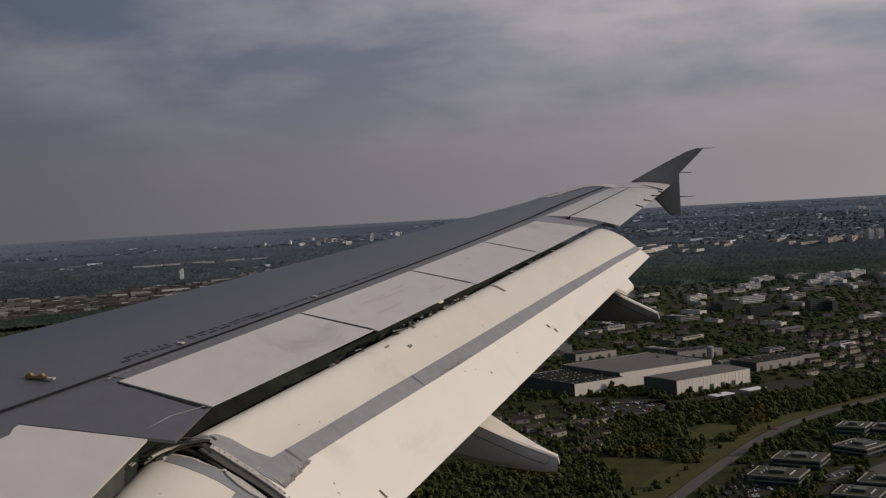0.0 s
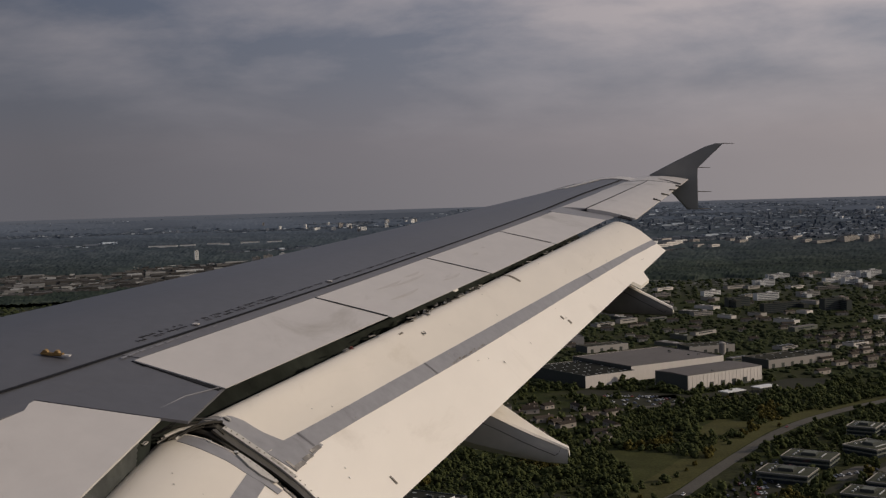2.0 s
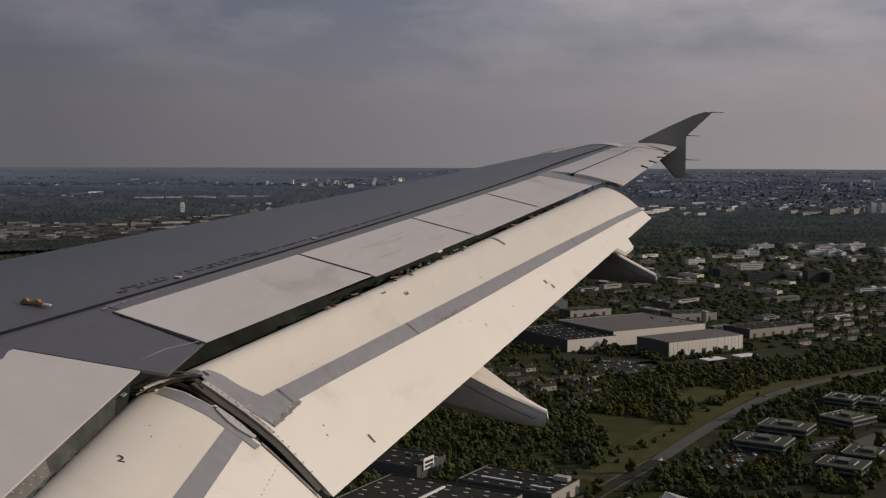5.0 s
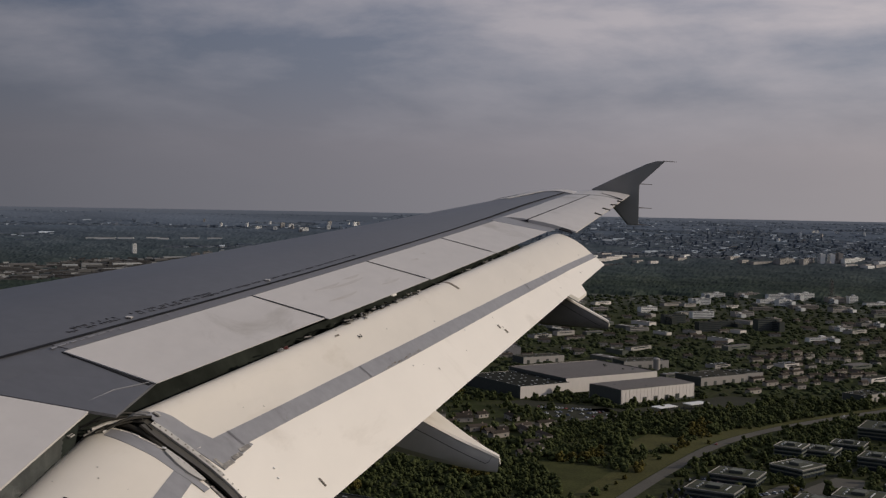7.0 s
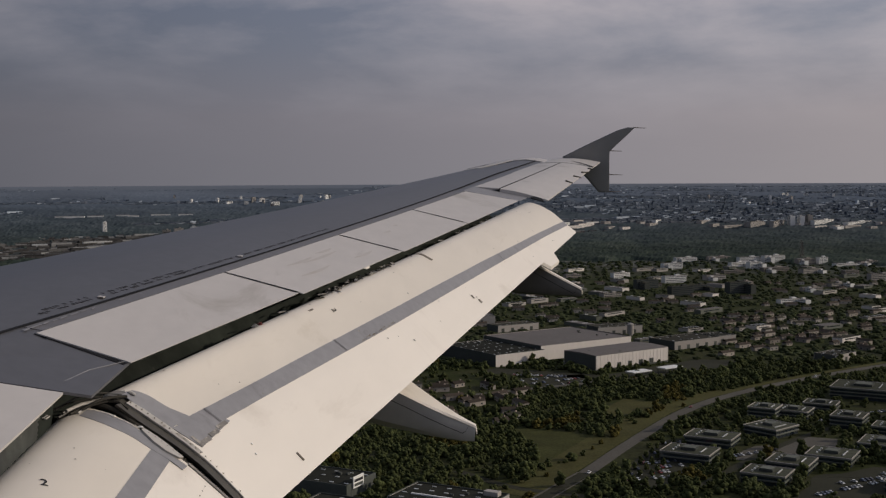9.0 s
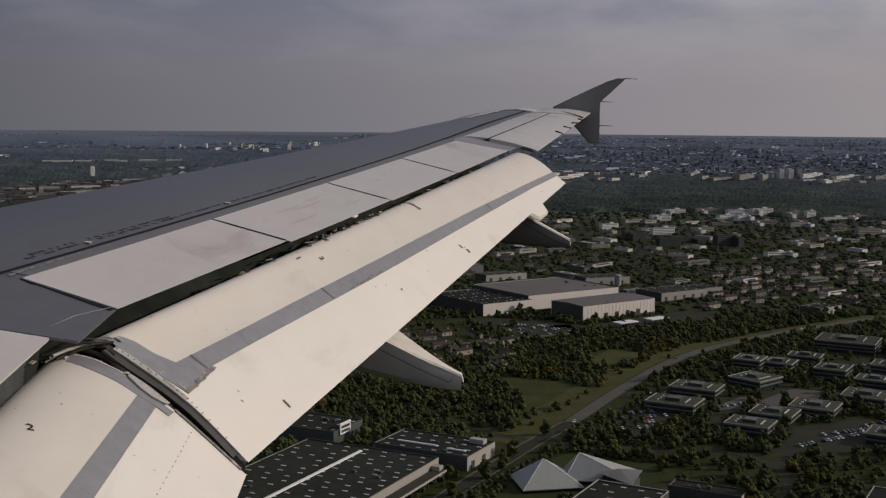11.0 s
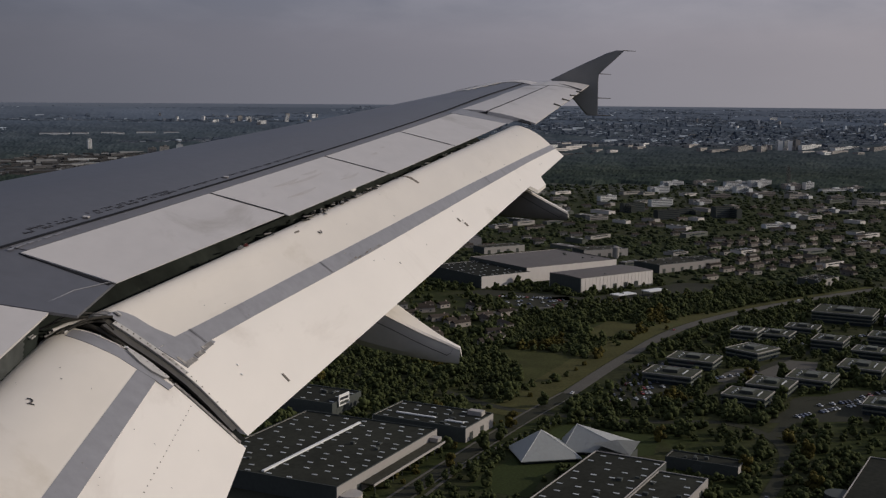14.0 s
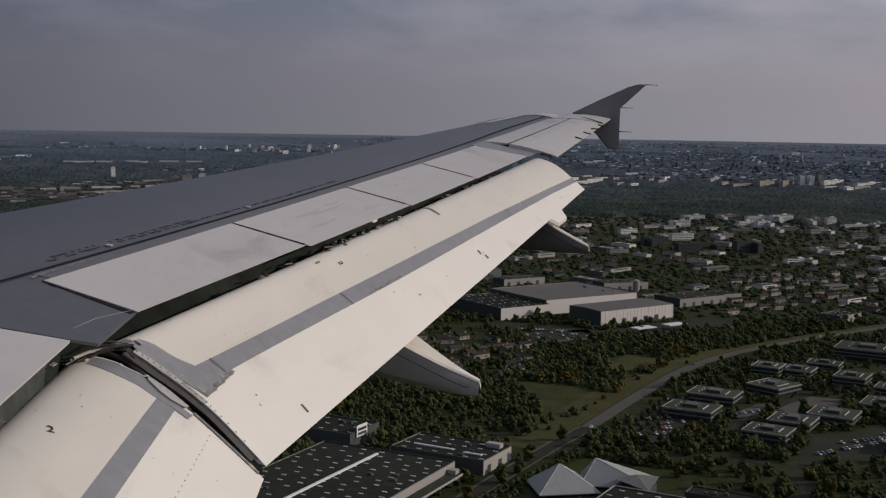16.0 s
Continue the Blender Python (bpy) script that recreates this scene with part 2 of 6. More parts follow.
M = dict(
    wing_grey=material("wing_grey_paint", (0.096, 0.0945, 0.102), 0.42, vary=0.09, grain=14, blotch=0.8, stain=(0.094, 0.093, 0.098), stain_at=0.68),
    wing_white=material("wing_white_paint", (0.535, 0.496, 0.466), 0.5, vary=0.04, grain=9, blotch=0.6, stain=(0.40, 0.365, 0.33), stain_at=0.58, stain_scale=1.6, stretch=(1, 0.6, 1)),
    flap_white=material("flap_white_paint", (0.785, 0.720, 0.636), 0.45, vary=0.022, grain=5, blotch=0.6, stain=(0.67, 0.605, 0.525), stain_at=0.56, stain_scale=1.7, stretch=(1, 0.5, 1)),
    # forward flap colour: yellower, and dimmed for the weaker sun there
    flap_forward=material("flap_forward_tone", (0.680, 0.616, 0.530), 0.45, vary=0.03, grain=5, blotch=0.7, stain=(0.57, 0.505, 0.415), stain_at=0.55, stain_scale=1.5, stretch=(1, 0.5, 1)),
    wing_faded=material("faded_wing_paint", (0.140, 0.133, 0.138), 0.5, vary=0.08, grain=14, blotch=0.8),
    dull=material("dull_smudge", (0.615, 0.57, 0.50), 0.6, vary=0.12, grain=40),
    streak=material("grey_scuff", (0.490, 0.450, 0.418), 0.6, vary=0.06, grain=12, stain=(0.455, 0.41, 0.37), stain_at=0.5, stain_scale=8),
    stripe=material("worn_grey_stripe", (0.245, 0.238, 0.245), 0.5, vary=0.10, grain=16, blotch=1.5, stain=(0.17, 0.16, 0.165), stain_at=0.62, stain_scale=5),
    rail=material("worn_rail", (0.46, 0.43, 0.39), 0.5, vary=0.15, grain=20, stain=(0.16, 0.13, 0.10), stain_at=0.55, stain_scale=10),
    scuff=material("scuffed_paint", (0.22, 0.20, 0.18), 0.6, vary=0.25, grain=22, stain=(0.42, 0.38, 0.33), stain_at=0.52, stain_scale=14),
    foil=material("crumpled_foil", (0.060, 0.064, 0.056), 0.5, metal=0.0, vary=0.5, grain=9, blotch=3, stain=(0.15, 0.145, 0.125), stain_at=0.60, stain_scale=7),
    metal=material("bare_metal", (0.42, 0.40, 0.37), 0.38, metal=0.7, vary=0.2, grain=25, stain=(0.12, 0.10, 0.09), stain_at=0.58, stain_scale=8),
    seal=material("black_rubber_seal", (0.022, 0.022, 0.024), 0.7, vary=0.2),
    worn_brown=material("greasy_brown_paint", (0.060, 0.052, 0.042), 0.55, vary=0.35, grain=14, stain=(0.13, 0.115, 0.095), stain_at=0.62, stain_scale=9),
    joint=material("greasy_metal", (0.075, 0.068, 0.056), 0.6, vary=0.4, grain=12, stain=(0.03, 0.028, 0.025), stain_at=0.5, stain_scale=7),
    cavity=material("dark_primer", (0.030, 0.033, 0.029), 0.75, vary=0.4, grain=6, stain=(0.08, 0.075, 0.06), stain_at=0.68, stain_scale=9),
    bay_grey=material("bay_grey_plate", (0.135, 0.130, 0.118), 0.6, vary=0.25, grain=14, stain=(0.07, 0.068, 0.06), stain_at=0.55, stain_scale=9),
    bay_primer=material("bay_primer", (0.027, 0.031, 0.026), 0.75, vary=0.45, grain=6, stain=(0.075, 0.072, 0.06), stain_at=0.66, stain_scale=9),
    # fairing sides: colours lowered below the caps' white to carry shade
    fairing_pale=material("pale_shaded_fairing", (0.46, 0.43, 0.39), 0.5, vary=0.06, grain=12, blotch=1.5, stain=(0.46, 0.42, 0.37), stain_scale=3),
    shade_grey=material("dark_shaded_fairing", (0.125, 0.115, 0.105), 0.55, vary=0.1, grain=12, blotch=1.5),
    fence_grey=material("fence_grey_paint", (0.265, 0.256, 0.242), 0.5, vary=0.05),
    fairing_shaded=material("dim_shaded_fairing", (0.27, 0.255, 0.235), 0.5, vary=0.08, grain=12, blotch=1.5),
    hook=material("yellow_primer", (0.27, 0.165, 0.055), 0.5, vary=0.15),
    ink=material("black_marking", (0.045, 0.043, 0.045), 0.6, vary=0.1),
    soot=material("dark_soot", (0.20, 0.17, 0.14), 0.7, vary=0.3, grain=30),
    red=material("red_paint", (0.22, 0.05, 0.04), 0.6),
    roof_dark=material("dark_roof_felt", (0.031, 0.031, 0.023), 0.85, vary=0.25, grain=0.4, blotch=0.05, stain=(0.032, 0.032, 0.025), stain_scale=0.12, stain_at=0.55, per_object=0.2),
    roof_mid=material("grey_gravel_roof", (0.056, 0.052, 0.038), 0.85, vary=0.2, grain=0.5, blotch=0.06, stain=(0.04, 0.038, 0.032), stain_scale=0.1, per_object=0.25),
    roof_gravel=material("olive_gravel_roof", (0.076, 0.078, 0.054), 0.85, vary=0.25, grain=0.5, blotch=0.08, stain=(0.048, 0.047, 0.038), stain_scale=0.12, stain_at=0.55, per_object=0.25),
    roof_pale=material("pale_metal_roof", (0.160, 0.142, 0.128), 0.6, vary=0.12, grain=0.3, blotch=0.03, stain=(0.115, 0.102, 0.09), stain_scale=0.05),
    roof_red=material("red_brown_tiles", (0.070, 0.056, 0.044), 0.85, vary=0.2, grain=0.8, blotch=0.1, per_object=0.35, island=0.2),
    wall_pale=material("pale_cladding", (0.38, 0.348, 0.315), 0.6, vary=0.06, grain=0.5, blotch=0.08, per_object=0.12, stain=(0.34, 0.31, 0.28), stain_scale=0.25, stain_at=0.62),
    clad_light=material("light_cladding", (0.66, 0.60, 0.545), 0.6, vary=0.05, grain=0.5, blotch=0.06, stain=(0.58, 0.52, 0.465), stain_scale=0.2, stretch=(1, 1, 0.2)),
    wall_pink=material("beige_cladding", (0.56, 0.44, 0.36), 0.6, vary=0.07, grain=0.5, blotch=0.08),
    band=material("office_cladding", (0.145, 0.150, 0.124), 0.6, vary=0.08, grain=0.5, blotch=0.08, per_object=0.15),
    wall_grey=material("grey_and_shaded_cladding", (0.080, 0.085, 0.076), 0.55, vary=0.1, grain=0.5, blotch=0.06, per_object=0.2),
    wall_house=material("house_render", (0.33, 0.29, 0.25), 0.8, vary=0.12, grain=0.8, blotch=0.1, per_object=0.35),
    glass=material("window_glass", (0.030, 0.040, 0.050), 0.12, vary=0.3, grain=0.2, spec=0.8),
    skylight=material("skylight_plastic", (0.52, 0.52, 0.50), 0.3, vary=0.1, per_object=0.25),
    white=material("white_paint", (0.78, 0.76, 0.72), 0.5, vary=0.05, grain=1.0, blotch=0.2),
    tent=material("white_membrane", (0.345, 0.345, 0.315), 0.45, vary=0.06, grain=0.6, blotch=0.08, stain=(0.28, 0.275, 0.265), stain_scale=0.2),
    asphalt=material("asphalt", (0.045, 0.044, 0.030), 0.85, vary=0.2, grain=0.8, blotch=0.05, stain=(0.058, 0.054, 0.045), stain_scale=0.08),
    road=material("worn_asphalt", (0.115, 0.105, 0.088), 0.85, vary=0.15, grain=0.6, blotch=0.04, stain=(0.09, 0.082, 0.07), stain_scale=0.1),
    grass=material("lawn", (0.040, 0.050, 0.016), 0.9, vary=0.25, grain=0.7, blotch=0.05, stain=(0.055, 0.058, 0.025), stain_scale=0.04, bump=0.3, bump_scale=1.5),
    slope=material("rough_slope_grass", (0.062, 0.064, 0.022), 0.9, vary=0.3, grain=0.5, blotch=0.05, stain=(0.085, 0.076, 0.030), stain_scale=0.05, bump=0.3, bump_scale=1.5),
    meadow=material("dry_meadow", (0.085, 0.080, 0.030), 0.9, vary=0.3, grain=0.5, blotch=0.05, stain=(0.07, 0.08, 0.03), stain_scale=0.05, bump=0.3, bump_scale=1.5),
    bark=material("bark", (0.06, 0.045, 0.032), 0.9, vary=0.3, grain=3),
    leaf=material("tree_leaves", (0.064, 0.074, 0.027), 0.85, vary=0.35, grain=1.3, blotch=0.03, island=0.24, bump=0.4, bump_scale=0.9, relief=1.2, spec=0.2),
    leaf_mid=material("belt_leaves", (0.050, 0.060, 0.027), 0.9, vary=0.40, grain=0.10, blotch=0.012, stretch=(0.5, 1.4, 1), island=0.18, stain=(0.070, 0.072, 0.036), stain_scale=0.02, stain_at=0.60, spec=0.2),
    leaf_gold=material("yellowing_leaves", (0.100, 0.084, 0.022), 0.85, vary=0.4, grain=1.3, island=0.4, bump=1.0, bump_scale=0.9, relief=1.2, spec=0.2),
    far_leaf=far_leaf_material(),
    tyre=material("tyre_rubber", (0.02, 0.02, 0.02), 0.8),
)
CAR_PAINT = [material("car_paint", c, 0.3, vary=0.03, per_object=0.15) for c in
             ((0.55, 0.55, 0.55), (0.70, 0.70, 0.68), (0.05, 0.05, 0.06), (0.10, 0.12, 0.18), (0.28, 0.05, 0.04))]


def town_material():
    """Far roofs and fronts: pale, beige, brown and grey pieces."""
    m = bpy.data.materials.new("distant_masonry")
    m.use_nodes = True
    nt = m.node_tree
    g = nt.nodes.new("ShaderNodeNewGeometry")
    rnd_ = g.outputs["Random Per Island"]
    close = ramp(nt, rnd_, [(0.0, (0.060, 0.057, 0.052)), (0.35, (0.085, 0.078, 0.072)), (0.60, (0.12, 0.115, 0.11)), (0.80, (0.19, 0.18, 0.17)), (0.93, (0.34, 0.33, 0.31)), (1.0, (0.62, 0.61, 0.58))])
    hazed = ramp(nt, rnd_, [(0.0, (0.084, 0.107, 0.137)), (0.55, (0.110, 0.132, 0.167)), (0.80, (0.144, 0.168, 0.203)), (0.93, (0.233, 0.259, 0.298)), (1.0, (0.755, 0.837, 0.923))])
    col = mixed(nt, outward(nt, 3250, 3650), close, hazed)       # far roofs paler and bluer: haze put into the colour
    col = mixed(nt, 1.0, col, ramp(nt, noise_tex(nt, 0.2, 4), [(0.3, (0.75,) * 3), (0.7, (1.0,) * 3)]), "MULTIPLY")
    nt.links.new(col, nt.nodes["Principled BSDF"].inputs["Base Color"])
    nt.nodes["Principled BSDF"].inputs["Roughness"].default_value = 0.7
    return m


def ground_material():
    """Woods floor, grass, gardens and yards in patches; far out the land pales bluish, haze put into its colour."""
    m = bpy.data.materials.new("ground_cover")
    m.use_nodes = True
    nt = m.node_tree
    b = nt.nodes["Principled BSDF"]
    patch = ramp(nt, noise_tex(nt, 0.011, 5, 0.6), [(0.36, (0.028, 0.034, 0.010)), (0.46, (0.036, 0.043, 0.013)), (0.56, (0.047, 0.048, 0.020)),
                                                   (0.64, (0.034, 0.037, 0.016)), (0.74, (0.060, 0.054, 0.036))])
    fine = ramp(nt, noise_tex(nt, 0.22, 6, 0.7), [(0.3, (0.55,) * 3), (0.7, (1.25,) * 3)])
    near = mixed(nt, 1.0, patch, fine, "MULTIPLY")
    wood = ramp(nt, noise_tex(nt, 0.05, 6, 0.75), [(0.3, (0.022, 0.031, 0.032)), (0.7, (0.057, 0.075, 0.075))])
    vt, vo = nt.nodes.new("ShaderNodeTexCoord"), nt.nodes.new("ShaderNodeTexVoronoi")
    vo.inputs["Scale"].default_value = 0.055
    nt.links.new(vt.outputs["Object"], vo.inputs["Vector"])
    sp = nt.nodes.new("ShaderNodeSeparateColor")
    nt.links.new(vo.outputs["Color"], sp.inputs[0])
    roofs = ramp(nt, sp.outputs[0], [(0.0, (0.024, 0.029, 0.027)), (0.45, (0.036, 0.042, 0.040)), (0.60, (0.075, 0.068, 0.064)), (0.80, (0.105, 0.100, 0.098)), (0.93, (0.19, 0.185, 0.18)), (1.0, (0.42, 0.41, 0.40))])
    built = ramp(nt, noise_tex(nt, 0.0022, 6, 0.7, (1, 1.6, 1)), [(0.44, (0, 0, 0)), (0.54, (1, 1, 1))])
    far = mixed(nt, built, wood, roofs)
    # haze towards the horizon, given as bluish paler land colours
    hazed_hills = ramp(nt, noise_tex(nt, 0.014, 8, 0.75), [(0.32, (0.060, 0.076, 0.090)), (0.50, (0.092, 0.108, 0.126)), (0.62, (0.130, 0.144, 0.160)), (0.72, (0.21, 0.215, 0.225))])
    far = mixed(nt, outward(nt, 3820, 4080), far, hazed_hills)
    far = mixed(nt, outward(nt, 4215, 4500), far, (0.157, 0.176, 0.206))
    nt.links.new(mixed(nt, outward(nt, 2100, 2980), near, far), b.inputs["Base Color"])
    b.inputs["Roughness"].default_value = 0.9
    b.inputs["Specular IOR Level"].default_value = 0.15
    return m


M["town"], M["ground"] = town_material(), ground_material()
for k in ("roof_dark", "roof_mid", "roof_gravel", "roof_pale", "roof_red", "wall_pale", "wall_pink", "wall_grey", "wall_house", "band", "asphalt", "road", "grass", "meadow", "slope", "bark", "leaf", "leaf_gold", "leaf_mid", "far_leaf",
          "town", "ground", "cavity", "joint", "soot", "seal", "ink", "bay_primer"):      # rough, porous surfaces
    M[k].node_tree.nodes["Principled BSDF"].inputs["Specular IOR Level"].default_value = 0.06

# ================= mesh helpers =================
def part(name, bm, mat, parent=None, label="", smooth=False):
    me = bpy.data.meshes.new(name)
    if smooth:
        for f in bm.faces:
            f.smooth = True
    bm.to_mesh(me)
    bm.free()
    if smooth:
        me.set_sharp_from_angle(angle=radians(32))
    me.materials.append(mat)
    ob = new(name, me)
    ob.parent = parent
    return tagged(ob, label)


def shared(name, me, parent, m):
    ob = new(name, me)
    ob.parent = parent
    ob.matrix_basis = m
    return ob


def np_mesh(name, verts, tris, mat, flat=False):
    """A mesh from arrays of triangles."""
    me = bpy.data.meshes.new(name)
    verts, tris = np.asarray(verts, np.float32), np.asarray(tris, np.int32)
    me.vertices.add(len(verts))
    me.vertices.foreach_set("co", verts.ravel())
    me.loops.add(tris.size)
    me.loops.foreach_set("vertex_index", tris.ravel())
    me.polygons.add(len(tris))
    me.polygons.foreach_set("loop_start", np.arange(0, tris.size, 3, dtype=np.int32))
    me.polygons.foreach_set("loop_total", np.full(len(tris), 3, np.int32))
    me.update(calc_edges=True)
    if flat:
        me.shade_flat()
    me.materials.append(mat)
    return me


def add_box(bm, sx, sy, sz, m=Matrix(), bevel=0.0):
    """A box on z = 0 of the given size, centred in x and y."""
    r = bmesh.ops.create_cube(bm, size=1.0, matrix=m @ Matrix.Translation((0, 0, sz / 2)) @ Matrix.Diagonal((sx, sy, sz, 1)))
    if bevel:
        es = {e for v in r["verts"] for e in v.link_edges}
        bmesh.ops.bevel(bm, geom=list(es), offset=bevel, segments=2, affect="EDGES")
    return bm


def box(sx, sy, sz, m=Matrix(), bevel=0.0):
    return add_box(bmesh.new(), sx, sy, sz, m, bevel)


def loft(rings, closed=False, caps=False):
    """A skin through rows of points."""
    bm = bmesh.new()
    vs = [[bm.verts.new(p) for p in r] for r in rings]
    n = len(vs[0])
    for a, b in zip(vs, vs[1:]):
        for i in range(n if closed else n - 1):
            j = (i + 1) % n
            bm.faces.new((a[i], a[j], b[j], b[i]))
    if caps:
        bm.faces.new(vs[0])
        bm.faces.new(vs[-1])
    bmesh.ops.recalc_face_normals(bm, faces=bm.faces)
    return bm


def slab(quad, thick, n=None, bevel=0.0):
    """A flat plate: its upper corners, and a thickness downwards."""
    n = Vector(n or (0, 0, 1))
    bm = loft([[Vector(p) for p in quad], [Vector(p) - n * thick for p in quad]], closed=True, caps=True)
    if bevel:
        bmesh.ops.bevel(bm, geom=list(bm.edges), offset=bevel, segments=2, affect="EDGES")
    return bm


def rod(a, b, r0, r1=None, seg=6):
    a, b = Vector(a), Vector(b)
    bm = bmesh.new()
    bmesh.ops.create_cone(bm, cap_ends=True, segments=seg, radius1=r0, radius2=r0 if r1 is None else r1, depth=(b - a).length,
                          matrix=Matrix.Translation((a + b) / 2) @ (b - a).to_track_quat("Z", "Y").to_matrix().to_4x4())
    return bm


# ================= the wing =================
# x aft, y outboard, z up in the aircraft's own frame; the aircraft flies a little nose-up
wing = tagged(new("aircraft_wing"), "white and grey airliner wing with extended flaps and a tip fence", "aircraft wing")
wing.matrix_basis = Euler([radians(a) for a in (0.602, 5.427, 0.057)]).to_matrix().to_4x4()
Y0, Y1, YT = 6.47, 13.1, 16.62


def le_x(y):                       # the leading edge
    c = 7.1 + 0.295 * (y - 6.4) - 0.516 * y
    return 0.516 * y + 0.12 * c


def hinge(y):                      # the spoilers' front line
    return 6.162 + (y - 6.639) * 0.3293


def top_z(y):                      # height of that line, with the wing's bend
    return 0.532 + (y - 6.639) * 0.1042 - 0.0012 * (y - 6.639) * (12.87 - y)


def rear_x(y):                     # the spoilers' back line
    return 6.596 + (y - 6.615) * 0.3330


def rear_z(y):
    return 0.446 + (y - 6.615) * 0.1091 - 0.0012 * (y - 6.639) * (12.87 - y)


SKIN = [(0.0, -0.52), (0.02, -0.45), (0.07, -0.36), (0.15, -0.27), (0.26, -0.19), (0.4, -0.11), (0.53, -0.03), (0.65, 0.03), (0.76, 0.045), (0.88, 0.03), (1.0, 0.0)]


def skin(y, u, lift=0.0):
    k = (hinge(y) - le_x(y)) / 2.7
    us, zs = zip(*SKIN)
    return Vector((le_x(y) + u * (hinge(y) - le_x(y)), y, top_z(y) + k * float(np.interp(u, us, zs)) + lift))


def after(y, w, lift=0.0):         # w: 0 at the spoilers' front line, 1 at their back line
    return Vector((hinge(y) + w * (rear_x(y) - hinge(y)), y, top_z(y) + w * (rear_z(y) - top_z(y)) + lift))


YS = [2.0 + i * (16.45 - 2.0) / 36 for i in range(37)]
rings = []
for y in YS:
    k = (hinge(y) - le_x(y)) / 2.7
    up = [skin(y, u) for u, _ in reversed(SKIN)]
    up = [after(y, 0.16, -0.004)] + up
    lo = [Vector((le_x(y) + u * (hinge(y) - le_x(y)), y, top_z(y) + k * z)) for u, z in ((0.02, -0.6), (0.15, -0.68), (0.5, -0.62), (0.9, -0.34))]
    rings.append(up + lo + [after(y, 0.16, -0.10 * k)])
part("main_skin", loft(rings, closed=True, caps=True), M["wing_grey"], wing, "grey painted upper skin", smooth=True)


def strip_on(fn, a, b, y0, y1, lift, mat, name, label="", n=24, thick=0.003):
    r = []
    for i in range(n + 1):
        y = y0 + (y1 - y0) * i / n
        r.append([fn(y, a, lift), fn(y, (a + b) / 2, lift), fn(y, b, lift)])
    bm = loft(r)
    bmesh.ops.solidify(bm, geom=list(bm.faces), thickness=thick)
    return part(name, bm, mat, wing, label)


SEAM_Y, SEAM_U = (2.0, 6.0, 9.2, 11.0, 12.06, 13.12, 14.6, 16.43), (0.956, 0.957, 0.9595, 0.952, 0.943, 0.923, 0.875, 0.856)


def seam_u(y):
    return float(np.interp(y, SEAM_Y, SEAM_U))


def by_seam(y, d, lift):           # d: from the seam back to the spoilers' front line
    return skin(y, seam_u(y) + d * (0.998 - seam_u(y)), lift)


strip_on(by_seam, -0.10, 0.08, 2.4, 16.4, 0.004, M["seal"], "skin_joint", "black seam along the rear spar", 60)
strip_on(by_seam, 0.12, 1.0, 6.7, 12.85, 0.003, M["wing_faded"], "spar_strip", "lighter grey strip along the spoilers", 40)


def panel(name, y0, y1, w0, w1, mat, thick, lift, label="", ny=6, skew0=0.0, skew1=0.0):
    """A control surface panel between two stations, following the wing's bend."""
    rings = []
    for i in range(ny + 1):
        k = i / ny
        a = y0 + (y1 - y0) * k
        row = []
        for w in np.linspace(w0, w1, 5):
            f = (w - w0) / (w1 - w0)
            y = a + (skew0 * (1 - k) + skew1 * k) * f
            row.append(after(y, w, lift))
        th = [Vector((p.x, p.y, p.z - thick * (1.0 - 0.93 * j / 4))) for j, p in enumerate(row)]
        rings.append(row + th[::-1])
    return part(name, loft(rings, closed=True, caps=True), mat, wing, label)


SP, SKEW = [6.631, 8.272, 9.888, 11.43, 12.93], [-0.038, -0.022, -0.03, -0.05, 0.09]
for i, (a, b) in enumerate(zip(SP, SP[1:])):
    sp = panel("spoiler", a + 0.008, b - 0.008, 0.02, (1.02, 1.07, 1.09, 1.10)[i], M["wing_white"], 0.045, 0.008, "white spoiler panel", skew0=SKEW[i], skew1=SKEW[i + 1])
    if i == 1:
        part("edge_block", slab([after(9.17, 1.06, 0.005), after(9.25, 1.06, 0.005), after(9.24, 1.085, 0.001), after(9.18, 1.095, 0.001)], 0.006), M["flap_white"], sp, "chipped white edge block")
    if i:
        bm = loft([[after(a + d * g + SKEW[i] * w, w, 0.0105) for w, g in ((0.02, 0.6), (0.3, 1.0), (0.7, 1.0), (1.0, 1.2))] for d in (-0.011, 0.011)])
        part("panel_gap", bm, M["seal"], wing)
bm = loft([[after(6.641 - 0.038 * w - d * (0.006 + 0.030 * w), w, 0.003) for w in (0.0, 0.25, 0.5, 0.75, 0.99)] for d in (0.0, 1.0)])
bmesh.ops.solidify(bm, geom=list(bm.faces), thickness=0.002)
part("panel_gap", bm, M["seal"], wing, "black gap beside the first spoiler")

rnd = random.Random(17)
y = 6.64
while y < 7.75:                    # a line of flaking paint behind the seam
    ln = rnd.uniform(0.02, 0.07) if y < 7.1 else rnd.uniform(0.02, 0.05)
    d0 = 0.42 - 0.10 * (y - 6.64) + rnd.uniform(-0.05, 0.05)
    d1 = d0 + rnd.uniform(0.06, 0.15)
    bm = loft([[by_seam(y, d0, 0.0065), by_seam(y, d1, 0.0065)], [by_seam(y + ln, d0 - 0.04, 0.0065), by_seam(y + ln, d1 - 0.08, 0.0065)]])
    bmesh.ops.solidify(bm, geom=list(bm.faces), thickness=0.001)
    part("paint_chip", bm, M["stripe"], wing)
    y += ln + (rnd.uniform(0.0, 0.02) if y < 7.1 else rnd.uniform(0.08, 0.22))
